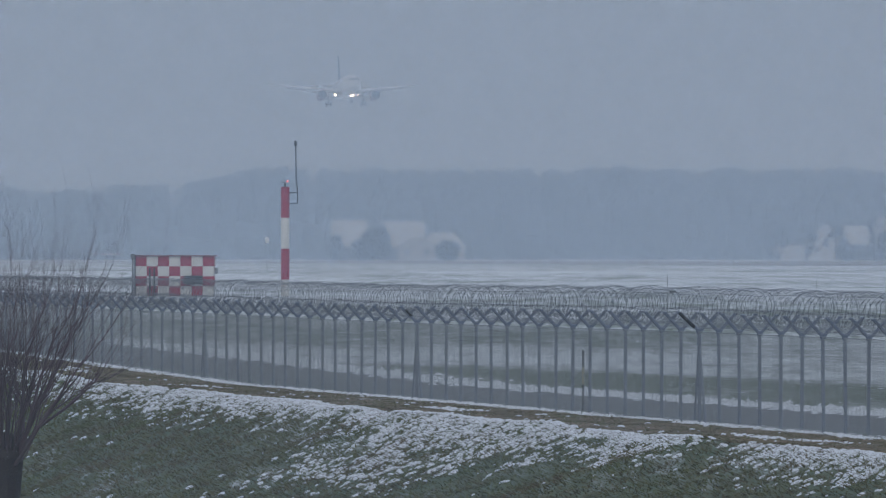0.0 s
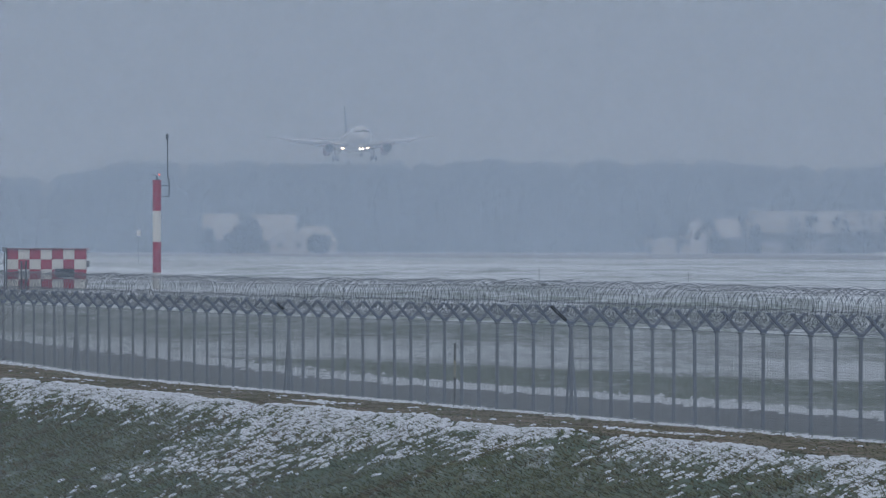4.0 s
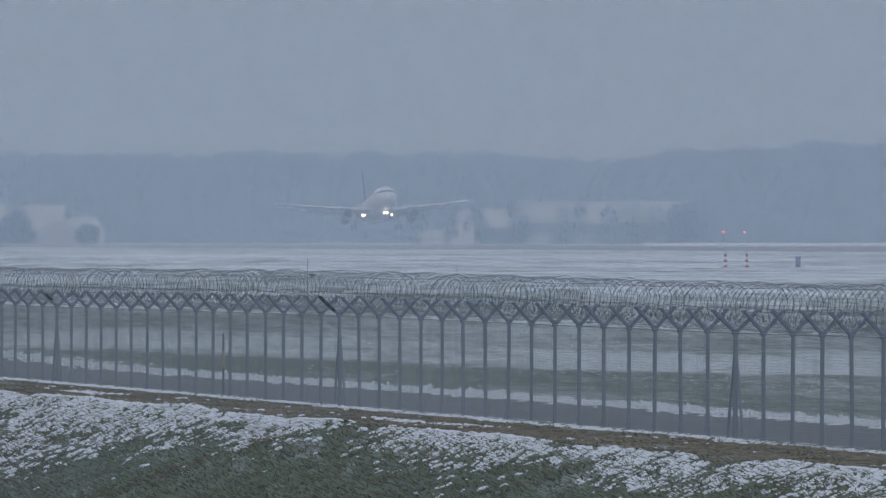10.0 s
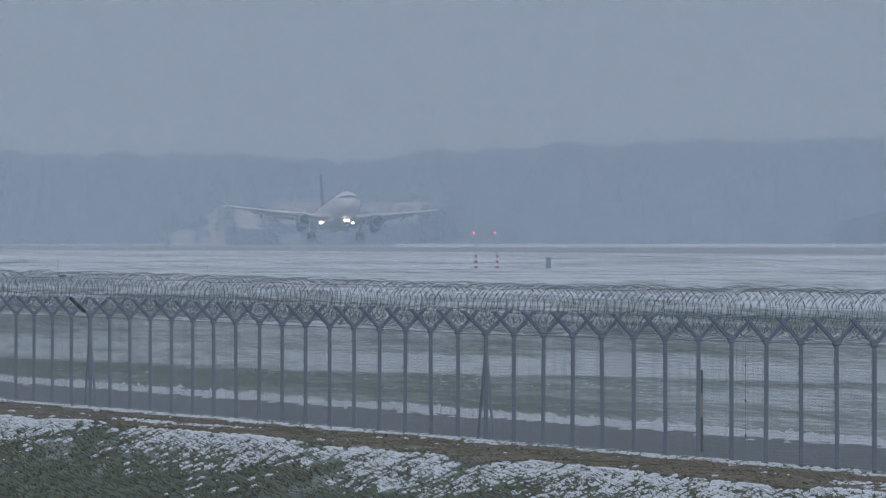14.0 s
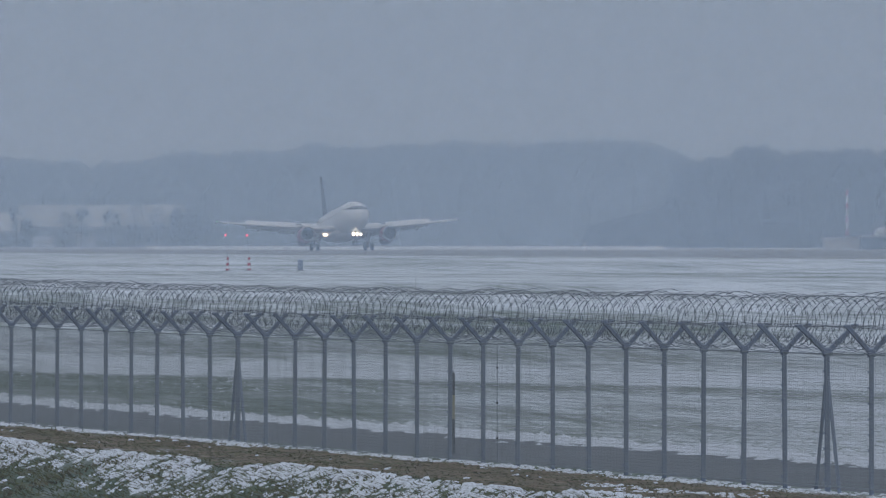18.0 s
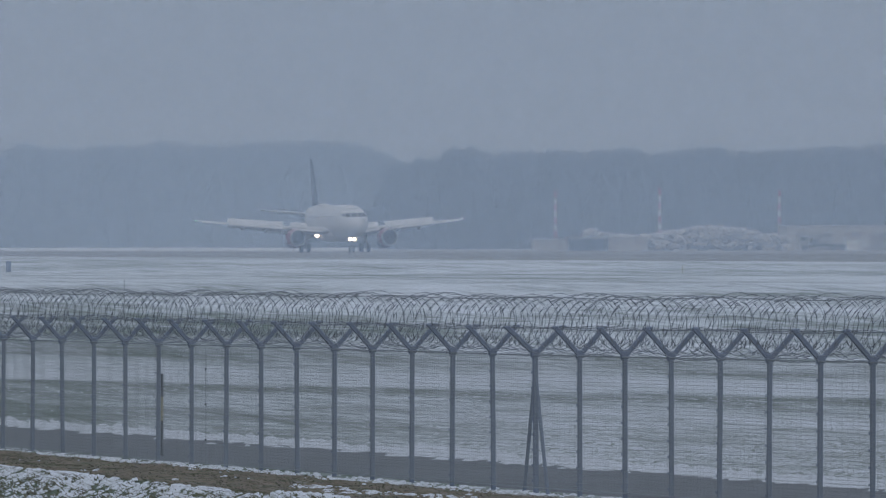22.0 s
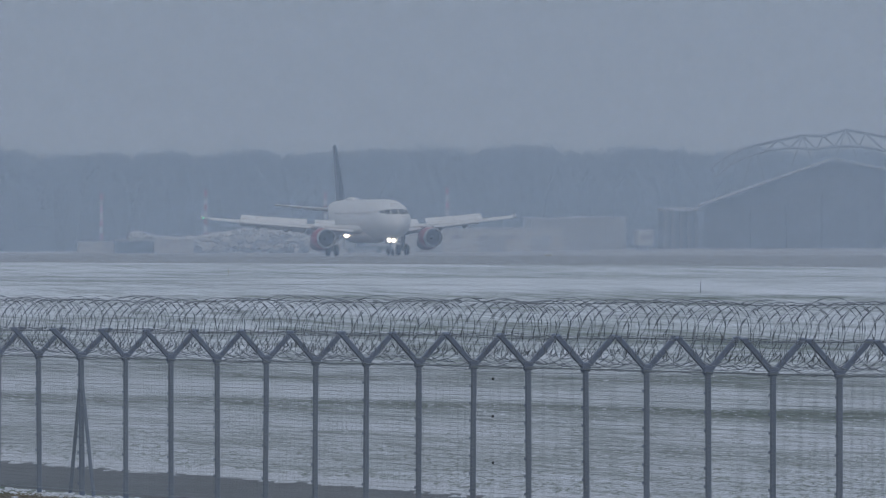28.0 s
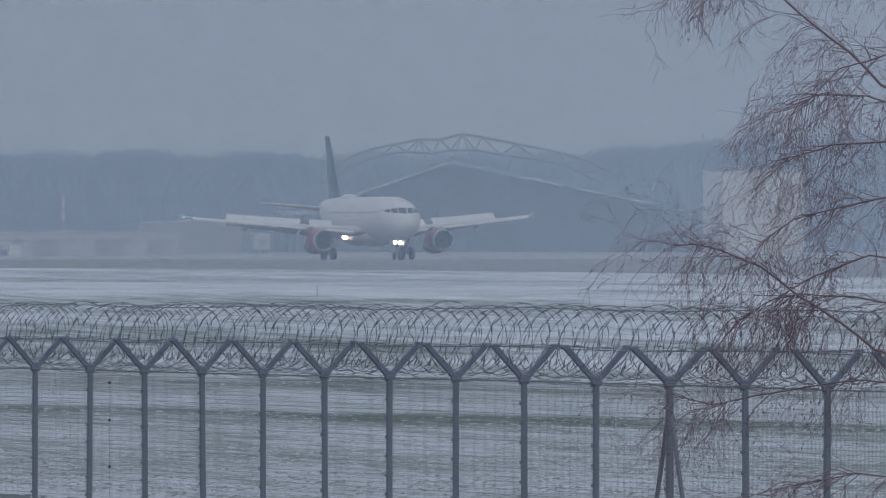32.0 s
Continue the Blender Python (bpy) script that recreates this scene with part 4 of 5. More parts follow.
def build_hut():
    """The equipment hut in red and white squares, built of square panels."""
    d = 740.0
    x, y = at(-471, d)
    z = ground_z(x, y)
    hut = thing("equipment_hut", "red and white chequered equipment hut with a flat roof", "hut", Matrix.Translation((x, y, z)))
    w, depth, h = 3.95, 2.6, up(13, d) - z
    bm = B()
    box(bm, (0, depth / 2, h / 2), (w - 0.06, depth - 0.06, h - 0.02))
    part("body", bm, WHITE, hut)
    cols, size = 7, 3.95 / 7
    rows = 4
    tile = B()
    box(tile, (0, 0, 0), (size - 0.008, 0.03, h / rows - 0.008), bevel=0.004)
    reds, whites = mesh_of(tile.copy(), "panel", RED), mesh_of(tile, "panel", WHITE)
    for i in range(cols):
        for j in range(rows):
            part("panel", reds if (i + j + rows) % 2 == 1 else whites, RED, hut, m=Matrix.Translation((-w / 2 + size * (i + 0.5), -0.012, h / rows * (j + 0.5))))
    side = B()
    box(side, (0, 0, 0), (0.03, depth / 5 - 0.008, h / rows - 0.008), bevel=0.004)
    reds, whites = mesh_of(side.copy(), "panel", RED), mesh_of(side, "panel", WHITE)
    for s in (-1, 1):
        for i in range(5):
            for j in range(rows):
                part("panel", reds if (i + j) % 2 else whites, RED, hut, m=Matrix.Translation((s * (w / 2 + 0.012), depth / 5 * (i + 0.5), h / rows * (j + 0.5))))
    bm = B()
    box(bm, (0, depth / 2, h + 0.03), (w + 0.3, depth + 0.3, 0.06), bevel=0.01)
    part("roof", bm, shader("dark_red_roof", (0.2, 0.04, 0.045), 0.6), hut)
    for px in (-w / 2 - 0.13, -w / 2 - 0.02):
        bm = B()
        tube(bm, [(px, -0.1, 0), (px, -0.1, h + 0.1)], 0.035, 6)
        part("pole", bm, DARK, hut)
    bm = B()
    box(bm, (-w / 2 - 0.14, -0.1, h + 0.0), (0.2, 0.16, 0.26), bevel=0.02)
    box(bm, (w / 2 + 0.12, -0.05, h - 0.72), (0.16, 0.14, 0.3), bevel=0.02)
    part("lamp_box", bm, GREY, hut)
    bm = B()
    box(bm, (0.93, -0.16, h - 1.18), (0.95, 0.3, 0.42), bevel=0.03)
    part("cabinet", bm, DARK, hut, "dark grey wall cabinet")
    bm = B()
    for px in (-1.25, -1.02):
        tube(bm, [(px, -0.3, 0), (px, -0.3, h - 0.58)], 0.045, 6)
    part("vent_pipe", bm, DARK, hut)


def stake(name, b, d, dip_top, r, mat, label, cat, disc=False):
    x, y = at(b, d)
    z = ground_z(x, y)
    h = up(dip_top, d) - z
    t = thing(name, label, cat, Matrix.Translation((x, y, z)))
    bm = B()
    tube(bm, [(0, 0, -0.2), (0, 0, h)], r, 6)
    part("pole", bm, mat, t)
    if disc:
        bm = B()
        tube(bm, [(0.2, 0, h - 0.62), (0.2, 0, h - 0.72)], [0.16, 0.10], 10)
        tube(bm, [(0.0, 0, h - 0.8), (0.2, 0, h - 0.72)], 0.02, 6)
        part("lamp_head", bm, GREY, t)
    return t


def build_stakes():
    stake("marker_pole", 394, 600, 46, 0.012, GREY, "thin dark marker pole with a small lamp beside it", "pole", True)
    stake("marker_pole", 1458, 520, 74, 0.009, GREY, "thin dark marker pole in snowy grass", "pole")
    stake("marker_stake", 2438, 1000, 49, 0.022, YELLOW, "short marker stake in the snow", "stake")
    stake("marker_stake", 3267, 710, 74, 0.013, DARK, "short dark marker stake in the snow", "stake")
    # posts beside the service road, dark with a pale yellow middle
    for b, dist in ((246, 360), (1524, 263)):
        x, y = at(b, dist)
        z = ground_z(x, y)
        t = thing("marker_post", "slim dark marker post with a pale yellow middle", "post", Matrix.Translation((x, y, z)), group="marker posts beside the service road")
        for z0, z1, mt in ((-0.1, 0.62, FANSTEEL), (0.62, 1.05, YELLOW), (1.05, 1.46, FANSTEEL)):
            bm = B()
            tube(bm, [(0, 0, z0), (0, 0, z1)], 0.028, 6)
            part("section", bm, mt, t)
    stake("marker_stake", 656, 800, 53, 0.010, GREY, "short dark marker stake in the snow", "stake")
    stake("marker_pole", 1754, 2000, 12, 0.10, WHITE, "thin white marker pole beside the runway", "pole")
    t = stake("sign_post", -309, 1500, -22, 0.03, GREY, "thin grey post with a small white board on top", "sign")
    bm = B()
    box(bm, (0, -0.05, up(-16, 1500) - t.matrix_basis.translation.z), (0.42, 0.05, 0.62), bevel=0.02)
    part("board", bm, WHITE, t, "small white board")
    # a banded barrier far across the field
    d = 2400.0
    x, y = at(-590, d)
    z = ground_z(x, y)
    t = thing("barrier_rail", "red and white banded barrier rail on short posts", "barrier", Matrix.Translation((x, y, z)))
    for i in range(9):
        bm = B()
        box(bm, (-2.4 + 0.6 * i, 0, 1.45), (0.58, 0.08, 0.16), bevel=0.02)
        part("rail", bm, RED if i % 2 else WHITE, t)
    for i in range(5):
        bm = B()
        box(bm, (-2.4 + 1.2 * i, 0.09, 0.65), (0.05, 0.05, 1.55), bevel=0.01)
        part("post", bm, GREY, t)
    # approach lights: low banded cones with a red lamp on a thin stem
    for b in (1127.5, 1165):
        d = 1040.0
        x, y = at(b, d)
        z = ground_z(x, y)
        t = thing("obstruction_marker", "low red and white banded marker with a red lamp", "marker", Matrix.Translation((x, y, z)), group="red lamp markers by the runway")
        for i in range(5):
            bm = B()
            loft(bm, [ring((0, 0, 0.2 * h), (0, 0, 1), 0.14 - 0.012 * h, 12) for h in (i, i + 1)])
            part("band", bm, RED if i % 2 == 0 else WHITE, t)
        bm = B()
        box(bm, (0, 0, 0.03), (0.7, 0.5, 0.08), bevel=0.02)
        part("foot", bm, GREY, t)
        bm = B()
        tube(bm, [(0, 0, 1.0), (-0.15, 0, 2.5)], 0.016, 5)
        part("stem", bm, GREY, t)
        bm = B()
        bmesh.ops.create_icosphere(bm, subdivisions=2, radius=0.085, matrix=Matrix.Translation((-0.15, 0, 2.55)))
        part("lamp", bm, LAMP_FIELD, t, "lit red lamp")
    d = 1040.0
    x, y = at(1255, d)
    z = ground_z(x, y)
    t = thing("junction_box", "blue-grey steel box on a foot plate in the snow", "box", Matrix.Translation((x, y, z)))
    bm = B()
    box(bm, (0, 0, 0.45), (0.36, 0.3, 0.78), bevel=0.03)
    part("body", bm, STEEL, t)
    bm = B()
    box(bm, (0, 0, 0.03), (0.62, 0.5, 0.08), bevel=0.02)
    part("foot", bm, GREY, t)


# ---- the far buildings ----


def house(b, d, w, depth, wall_h, roof_h, label, name="farmhouse", ridge_across=True, wall=None, roof=None, windows=0, cat="house", turn=0.0, base=None, hip=0.0):
    """A house with a ridged roof; the ridge runs across the view or along it."""
    x, y = at(b, d)
    z = 2.65 if base is None else base
    t = thing(name, label, cat, Matrix.Translation((x, y, z)) @ Matrix.Rotation(radians(turn), 4, "Z"))
    bm = B()
    if ridge_across:
        loft(bm, [[(sx, -depth / 2, -0.3), (sx, depth / 2, -0.3), (sx, depth / 2, wall_h), (sx * (1 - 2 * hip / w), 0, wall_h + roof_h - 0.05), (sx, -depth / 2, wall_h)] for sx in (-w / 2, w / 2)])
    else:
        loft(bm, [[(-w / 2, sy, -0.3), (w / 2, sy, -0.3), (w / 2, sy, wall_h), (0, sy, wall_h + roof_h - 0.05), (-w / 2, sy, wall_h)] for sy in (-depth / 2, depth / 2)])
    bmesh.ops.recalc_face_normals(bm, faces=bm.faces)
    walls = part("wall", bm, wall or PLASTER, t)
    for s in (-1, 1):
        bm = B()
        e = 0.4
        if ridge_across:
            k = roof_h / (depth / 2)
            near = 1 - 2 * hip / w
            rows = [[(sx, s * (depth / 2 + e), wall_h - e * k + 0.1), (sx * near, 0, wall_h + roof_h + 0.1), (sx * near, 0, wall_h + roof_h + 0.32), (sx, s * (depth / 2 + e), wall_h - e * k + 0.32)] for sx in (-w / 2 - e, w / 2 + e)]
        else:
            k = roof_h / (w / 2)
            rows = [[(s * (w / 2 + e), sy, wall_h - e * k + 0.1), (0, sy, wall_h + roof_h + 0.1), (0, sy, wall_h + roof_h + 0.32), (s * (w / 2 + e), sy, wall_h - e * k + 0.32)] for sy in (-depth / 2 - e, depth / 2 + e)]
        loft(bm, rows)
        bmesh.ops.recalc_face_normals(bm, faces=bm.faces)
        part("roof", bm, roof or ROOF, t, "roof slope under snow")
    for i in range(windows):
        wx = -w / 2 + w * (i + 0.5) / windows
        bm = B()
        box(bm, (wx, -depth / 2 - 0.02, wall_h * 0.55), (0.95, 0.12, 1.25), bevel=0.02)
        part("window", bm, PANE, walls)
    return t


def block(b, d, w, depth, h, name, label, cat="building", mat=None, windows=0, base=2.65, doors=0):
    x, y = at(b, d)
    t = thing(name, label, cat, Matrix.Translation((x, y, base)))
    bm = B()
    box(bm, (0, depth / 2, h / 2 - 0.15), (w, depth, h + 0.3))
    body = part("wall", bm, mat or PLASTER, t)
    bm = B()
    box(bm, (0, depth / 2, h + 0.12), (w + 0.4, depth + 0.4, 0.24), bevel=0.05)
    part("roof", bm, ROOF, t, "flat roof under snow")
    for i in range(windows):
        bm = B()
        box(bm, (-w / 2 + w * (i + 0.5) / windows, -0.02, h * 0.66), (w / windows * 0.34, 0.12, h * 0.16), bevel=0.02)
        part("window", bm, HAZEPANE, body)
    for i in range(doors):
        bm = B()
        box(bm, (-w / 2 + w * (i + 0.5) / doors, -0.02, h * 0.36), (w / doors * 0.42, 0.10, h * 0.72), bevel=0.02)
        part("door", bm, GREYWALL, body)
    return t


def yard_tree(b, d, h, rx, seed, full=True):
    rng = random.Random(seed)
    x, y = at(b, d)
    t = thing("yard_tree", "dark bare tree standing in front of the farm", "tree", Matrix.Translation((x, y, 2.65)))
    bm = B()
    tube(bm, [(0, 0, -0.3), (0, 0, h * 0.6)], [0.3, 0.15], 6)
    part("trunk", bm, BARK, t)
    bm = B()
    for i in range(110 if full else 10):
        u = rng.uniform(0.08, 0.80)
        r = rng.uniform(0.30, 0.75)
        a = rng.uniform(0, 6.28)
        q = rx * math.sin(math.pi * min(1, u * 0.85 + 0.14)) * math.sqrt(rng.random())
        m = Matrix.Translation((q * math.cos(a), q * math.sin(a), h * u)) @ Matrix.Diagonal((r, r, r * 1.3, 1))
        g = bmesh.ops.create_icosphere(bm, subdivisions=1, radius=1, matrix=m)
        for v in g["verts"]:
            v.co += Vector([rng.gauss(0, 0.2) for _ in range(3)])
    bm.from_mesh(crown_twigs(np.random.default_rng(seed), [(0, 0, 0, h, rx * 1.1)], 420 if full else 190, 0.11 if full else 0.09))
    part("crown", bm, WOODS, t)


def build_farm():
    D = 3250.0
    house(-165, D, 7.2, 9, 3.2, 5.2, "dark farmhouse with a broad snow-covered roof among trees", windows=2, wall=DARKWALL)
    house(-72, D, 9.2, 9, 3.0, 5.2, "dark farmhouse with a broad snow-covered roof", windows=2, wall=DARKWALL)
    house(-45, D - 25, 8.4, 10, 3.0, 2.2, "white gabled house with small dark windows", ridge_across=False, windows=2)
    house(0, D - 15, 9.6, 10, 2.6, 3.0, "low barn with a rounded snowy roof", name="barn", cat="barn", hip=2.4)
    for b, h, r, s in ((-128, 7.0, 2.4, 1), (-110, 8.5, 1.9, 2), (-187, 6, 1.2, 3), (8, 4.4, 2.6, 4), (-140, 5.0, 2.4, 9)):
        yard_tree(b, D - 45, h, r, s)
    E_ = 3150.0
    block(608, E_, 6.4, 8, 3.0, "cottage", "low pale house at the field's edge", "house", windows=2)
    house(672, E_ + 60, 8.4, 9, 4.2, 3.2, "pale two-storey gabled house with snowy roof", ridge_across=False, windows=2)
    house(735, E_ + 80, 7.4, 8, 3.6, 3.6, "dark house with a snowy roof", windows=2, wall=DARKWALL)
    house(905, E_ + 110, 36, 22, 4.4, 4.6, "long dark hall with a wide snow-covered roof", name="hall", cat="hall", wall=DARKWALL, roof=HALLROOF)
    block(803, E_ - 20, 4.4, 5, 2.0, "shed", "low grey shed beside the hall", "shed", mat=GREYWALL)
    block(880, E_ - 20, 4.0, 5, 2.6, "shed", "low grey shed beside the hall", "shed", mat=GREYWALL)
    for b, h, r, s in ((704, 5.0, 0.9, 5), (776, 6.5, 1.1, 6), (1040, 9, 2.0, 7), (1066, 8, 2.0, 8)):
        yard_tree(b, E_ - 10, h, r, s)
    # sparse bare trees before the houses and the hall
    for i, (b, h, r) in enumerate(((585, 8, 2.6), (640, 7.5, 2.2), (690, 9, 2.4), (758, 10, 2.0), (842, 8.5, 2.4), (872, 9.5, 2.2), (925, 9, 2.6), (965, 10, 2.6), (1005, 9, 2.8), (1090, 9, 3.0))):
        yard_tree(b, E_ - 25, h, r, 40 + i, False)


def pylon_mast(b, d, dip_top, dip_base, label):
    x, y = at(b, d)
    z = min(up(dip_base, d), 2.5)
    h = up(dip_top, d) - z
    t = thing("lattice_mast", label, "mast", Matrix.Translation((x, y, z)), group="banded masts beside the apron")
    n = 9
    for i in range(n):
        bm = B()
        z0, z1 = h * i / n, h * (i + 1) / n
        r = 0.20 - 0.05 * i / n
        for sx, sy in ((-1, -1), (1, -1), (1, 1), (-1, 1)):
            tube(bm, [(sx * r, sy * r, z0), (sx * r * 0.93, sy * r * 0.93, z1)], 0.075, 4)
            tube(bm, [(sx * r, sy * r, z0), (-sy * r * 0.93, sx * r * 0.93, z1)], 0.06, 4)
        part("section", bm, RED if i % 2 == (n - 1) % 2 else WHITE, t)


def build_apron():
    D = 2500.0
    for b, top, base in ((2215, -82, 15), (2398, -88, 22), (2608, -84, 15), (2822, -92, 15)):
        pylon_mast(b, D, top, base, "slender red and white banded lattice mast")
    # snow-topped heap of rubble
    rng = random.Random(4)
    bm = B()
    x0, y0 = at(2445, D - 40)
    for i in range(900):
        u = rng.uniform(-1, 1)
        r = rng.uniform(0.18, 0.62)
        zz = rng.random() ** 0.7 * 4.0 * (0.78 + 0.22 * math.sin(u * 4 + 0.6))
        g = bmesh.ops.create_icosphere(bm, subdivisions=1, radius=1, matrix=Matrix.Translation((u * 16.8, rng.uniform(-3, 3), zz)) @ Matrix.Diagonal((r * 1.5, r, r * 0.8, 1)))
        for v in g["verts"]:
            v.co += Vector([rng.gauss(0, 0.15) for _ in range(3)])
    tagged(part("rubble_heap", bm, RUBBLE, m=Matrix.Translation((x0, y0, 2.6))), "long heap of snow-covered rubble beside the apron", "heap", kind="stuff")
    block(2208, D - 50, 6.0, 4.6, 1.6, "site_hut", "low pale pinkish site hut beside the rubble", "hut", windows=2)
    block(2272, D - 52, 6.2, 4.6, 1.9, "site_hut", "low dark blue site hut beside the rubble", "hut", mat=BLUEHUT)
    block(2342, D - 50, 6.6, 4.6, 2.0, "site_hut", "low pale site hut beside the rubble", "hut", windows=2)
    block(2790, D - 20, 32.5, 13.9, 3.9, "terminal_building", "long low pale building with a flat roof and doors", windows=7, doors=3)
    block(2948, D + 60, 15.1, 11.6, 3.9, "workshop", "low pale workshop with a flat roof", windows=3, doors=2)
    block(3015, D + 90, 9.3, 11.6, 5.8, "store_building", "tall pale store with a flat roof", mat=GREYWALL, doors=2)
    block(3085, D + 110, 10.4, 11.6, 6.0, "store_building", "tall grey store with a flat roof", mat=GREYWALL, doors=2)
    # recovery lorry and a white container before the long building
    x, y = at(2685, D - 60)
    t = thing("flatbed_lorry", "flatbed lorry with a pale cab and a dark bed", "lorry", Matrix.Translation((x, y, 2.53)))
    bm = B()
    box(bm, (-3.4, 0, 1.6), (1.9, 2.2, 2.1), bevel=0.25)
    cab = part("cab", bm, GREYWALL, t)
    bm = B()
    box(bm, (-3.3, -1.12, 2.0), (1.0, 0.06, 0.6), bevel=0.02)
    part("window", bm, PANE, cab)
    bm = B()
    box(bm, (1.2, 0, 0.95), (7.2, 2.2, 0.5), bevel=0.05)
    box(bm, (-1.4, 0, 1.5), (1.2, 2.0, 0.8), bevel=0.1)
    part("bed", bm, DARKWALL, t, "dark steel bed")
    for wx in (-3.2, 1.6, 3.0):
        bm = B()
        loft(bm, [ring((wx, e, 0.48), (0, 1, 0), 0.48, 16) for e in (-1.1, -0.8)])
        part("wheel", bm, RUBBER, t)
    block(2737, D - 70, 1.9, 2.4, 1.75, "container", "small white container beside the apron", "container", mat=WHITE)
    # lorry
    x, y = at(3170, D - 100)
    lorry = thing("lorry", "white lorry parked beside the hangar", "lorry", Matrix.Translation((x, y, apron_z(x, y))))
    bm = B()
    box(bm, (0, 0, 2.0), (2.4, 2.2, 2.6), bevel=0.15)
    part("cab", bm, PLASTER, lorry)
    bm = B()
    box(bm, (0, 4, 2.0), (2.2, 5.5, 2.4), bevel=0.05)
    part("box_body", bm, GREYWALL, lorry)
    bm = B()
    box(bm, (0, -1.12, 2.1), (1.7, 0.06, 0.7), bevel=0.02)
    part("windscreen", bm, HAZEPANE, lorry)
    for sx in (-0.8, 0.8):
        for sy in (-0.3, 5.4):
            bm = B()
            loft(bm, [ring((sx + e, sy, 0.5), (1, 0, 0), 0.5, 16) for e in (-0.15, 0.15)])
            part("wheel", bm, RUBBER, lorry)
    # low yellow marker beside the apron
    x, y = at(3000, 1500)
    t = thing("marker_sign", "small yellow sign board beside the taxiway", "sign", Matrix.Translation((x, y, ground_z(x, y))))
    bm = B()
    box(bm, (0, 0, 0.27), (0.8, 0.12, 0.5), bevel=0.02)
    part("board", bm, YELLOW, t)


def build_hangar():
    """A wide hangar: a low gabled front over dark doors, hung from a tall trussed arch."""
    D = 2650.0

    def spot(b, v, back=0.0):
        x, y = at(b, D + back)
        return Vector((x, y, up(v, D)))

    x0, y0 = at(3500, D)
    hangar = thing("hangar", "wide dark hangar with a gabled front hung from a trussed arch", "hangar", Matrix.Translation((x0, y0, 2.65)))
    o = Vector((x0, y0, 2.65))
    base = 16
    outline = [(3272, base), (3272, -58), (3500, -141), (3872, -62), (3872, base)]
    bm = B()
    loft(bm, [[spot(b, v, back) - o for b, v in outline] for back in (2.0, 60.0)])
    bmesh.ops.recalc_face_normals(bm, faces=bm.faces)
    hall = part("hall", bm, DARKWALL, hangar, "dark sheet-clad hall")
    for (b0, v0), (b1, v1) in (((3262, -60), (3500, -143)), ((3500, -143), (3885, -64))):
        bm = B()
        rows = [[spot(b0, v0 - 2, k) - o, spot(b0, v0 + 2, k) - o, spot(b1, v1 + 2, k) - o, spot(b1, v1 - 2, k) - o] for k in (-1.0, 61.0)]
        loft(bm, rows)
        bmesh.ops.recalc_face_normals(bm, faces=bm.faces)
        part("roof_edge", bm, PATCHROOF, hangar, "sloping roof under snow")
    n = 9
    for i in range(n):
        u0, u1 = 3290 + i * 64, 3290 + (i + 1) * 64 - 4
        top = lerp_table([(3272, -48), (3500, -122), (3872, -52)], (u0 + u1) / 2)
        top = min(-40, top * 0.72)
        bm = B()
        a, c = spot(u0, base, 0) - o, spot(u1, top, 0) - o
        box(bm, ((a.x + c.x) / 2, 1.6 if i % 2 else 1.2, (a.z + c.z) / 2), (abs(c.x - a.x), 0.4, abs(c.z - a.z)))
        part("hangar_door", bm, DARKWALL, hall)
    # side annexe with pale columns
    for i in range(5):
        b = 3206 + i * 15
        bm = B()
        a = spot(b, base, 0) - o
        box(bm, (a.x, 4 + i, 3.9), (0.7, 0.8, 7.6), bevel=0.05)
        part("column", bm, GREY, hangar, "grey concrete column")
    bm = B()
    a = spot(3238, base, 0) - o
    box(bm, (a.x, 8, 7.7), (7.6, 9, 0.6), bevel=0.05)
    part("annexe_roof", bm, PATCHROOF, hangar)
    bm = B()
    box(bm, (a.x, 13, 3.6), (7.0, 1, 7.6))
    part("annexe_wall", bm, DARKWALL, hangar)
    # the trussed arch over the roof: two chords and diagonals
    for back in (18.0, 40.0):
        upper = [(3285, -128), (3310, -146), (3335, -158), (3362, -167), (3402, -176), (3446, -185), (3482, -184), (3522, -195), (3556, -189), (3618, -177), (3696, -161), (3735, -150), (3775, -130)]
        lower = [(3295, -112), (3320, -132), (3345, -146), (3382, -158), (3424, -163), (3470, -160), (3502, -166), (3545, -166), (3590, -158), (3650, -150), (3700, -140), (3730, -126), (3768, -108)]
        for chord in (upper, lower):
            bm = B()
            tube(bm, [spot(b, v, back) - o for b, v in chord], 0.22, 6)
            part("truss_chord", bm, GREY, hangar)
        bm = B()
        for i in range(len(upper)):
            tube(bm, [spot(*upper[i], back) - o, spot(*lower[i], back) - o], 0.18, 4)
            if i:
                tube(bm, [spot(*upper[i], back) - o, spot(*lower[i - 1], back) - o], 0.18, 4)
        part("truss_diagonals", bm, GREY, hangar)
        for b, v, r in ((3446, -184, -124), (3522, -194, -136), (3618, -176, -116), (3362, -166, -92), (3696, -160, -100)):
            for e in (-22, 22):
                bm = B()
                tube(bm, [spot(b, v, back) - o, spot(b + e, r, back) - o], 0.14, 4)
                part("hanger_strut", bm, GREY, hangar)
    block(4050, D + 40, 15, 24, 15.4, "office_block", "tall white block beside the hangar", mat=WHITE)
    x, y = at(3919, D - 30)
    t = thing("light_pole", "slender pale grey pole beside the hangar", "pole", Matrix.Translation((x, y, 2.65)))
    bm = B()
    tube(bm, [(0, 0, -0.3), (0, 0, up(-152, D - 30) - 2.65)], [0.24, 0.16], 8)
    part("pole", bm, GREYWALL, t)


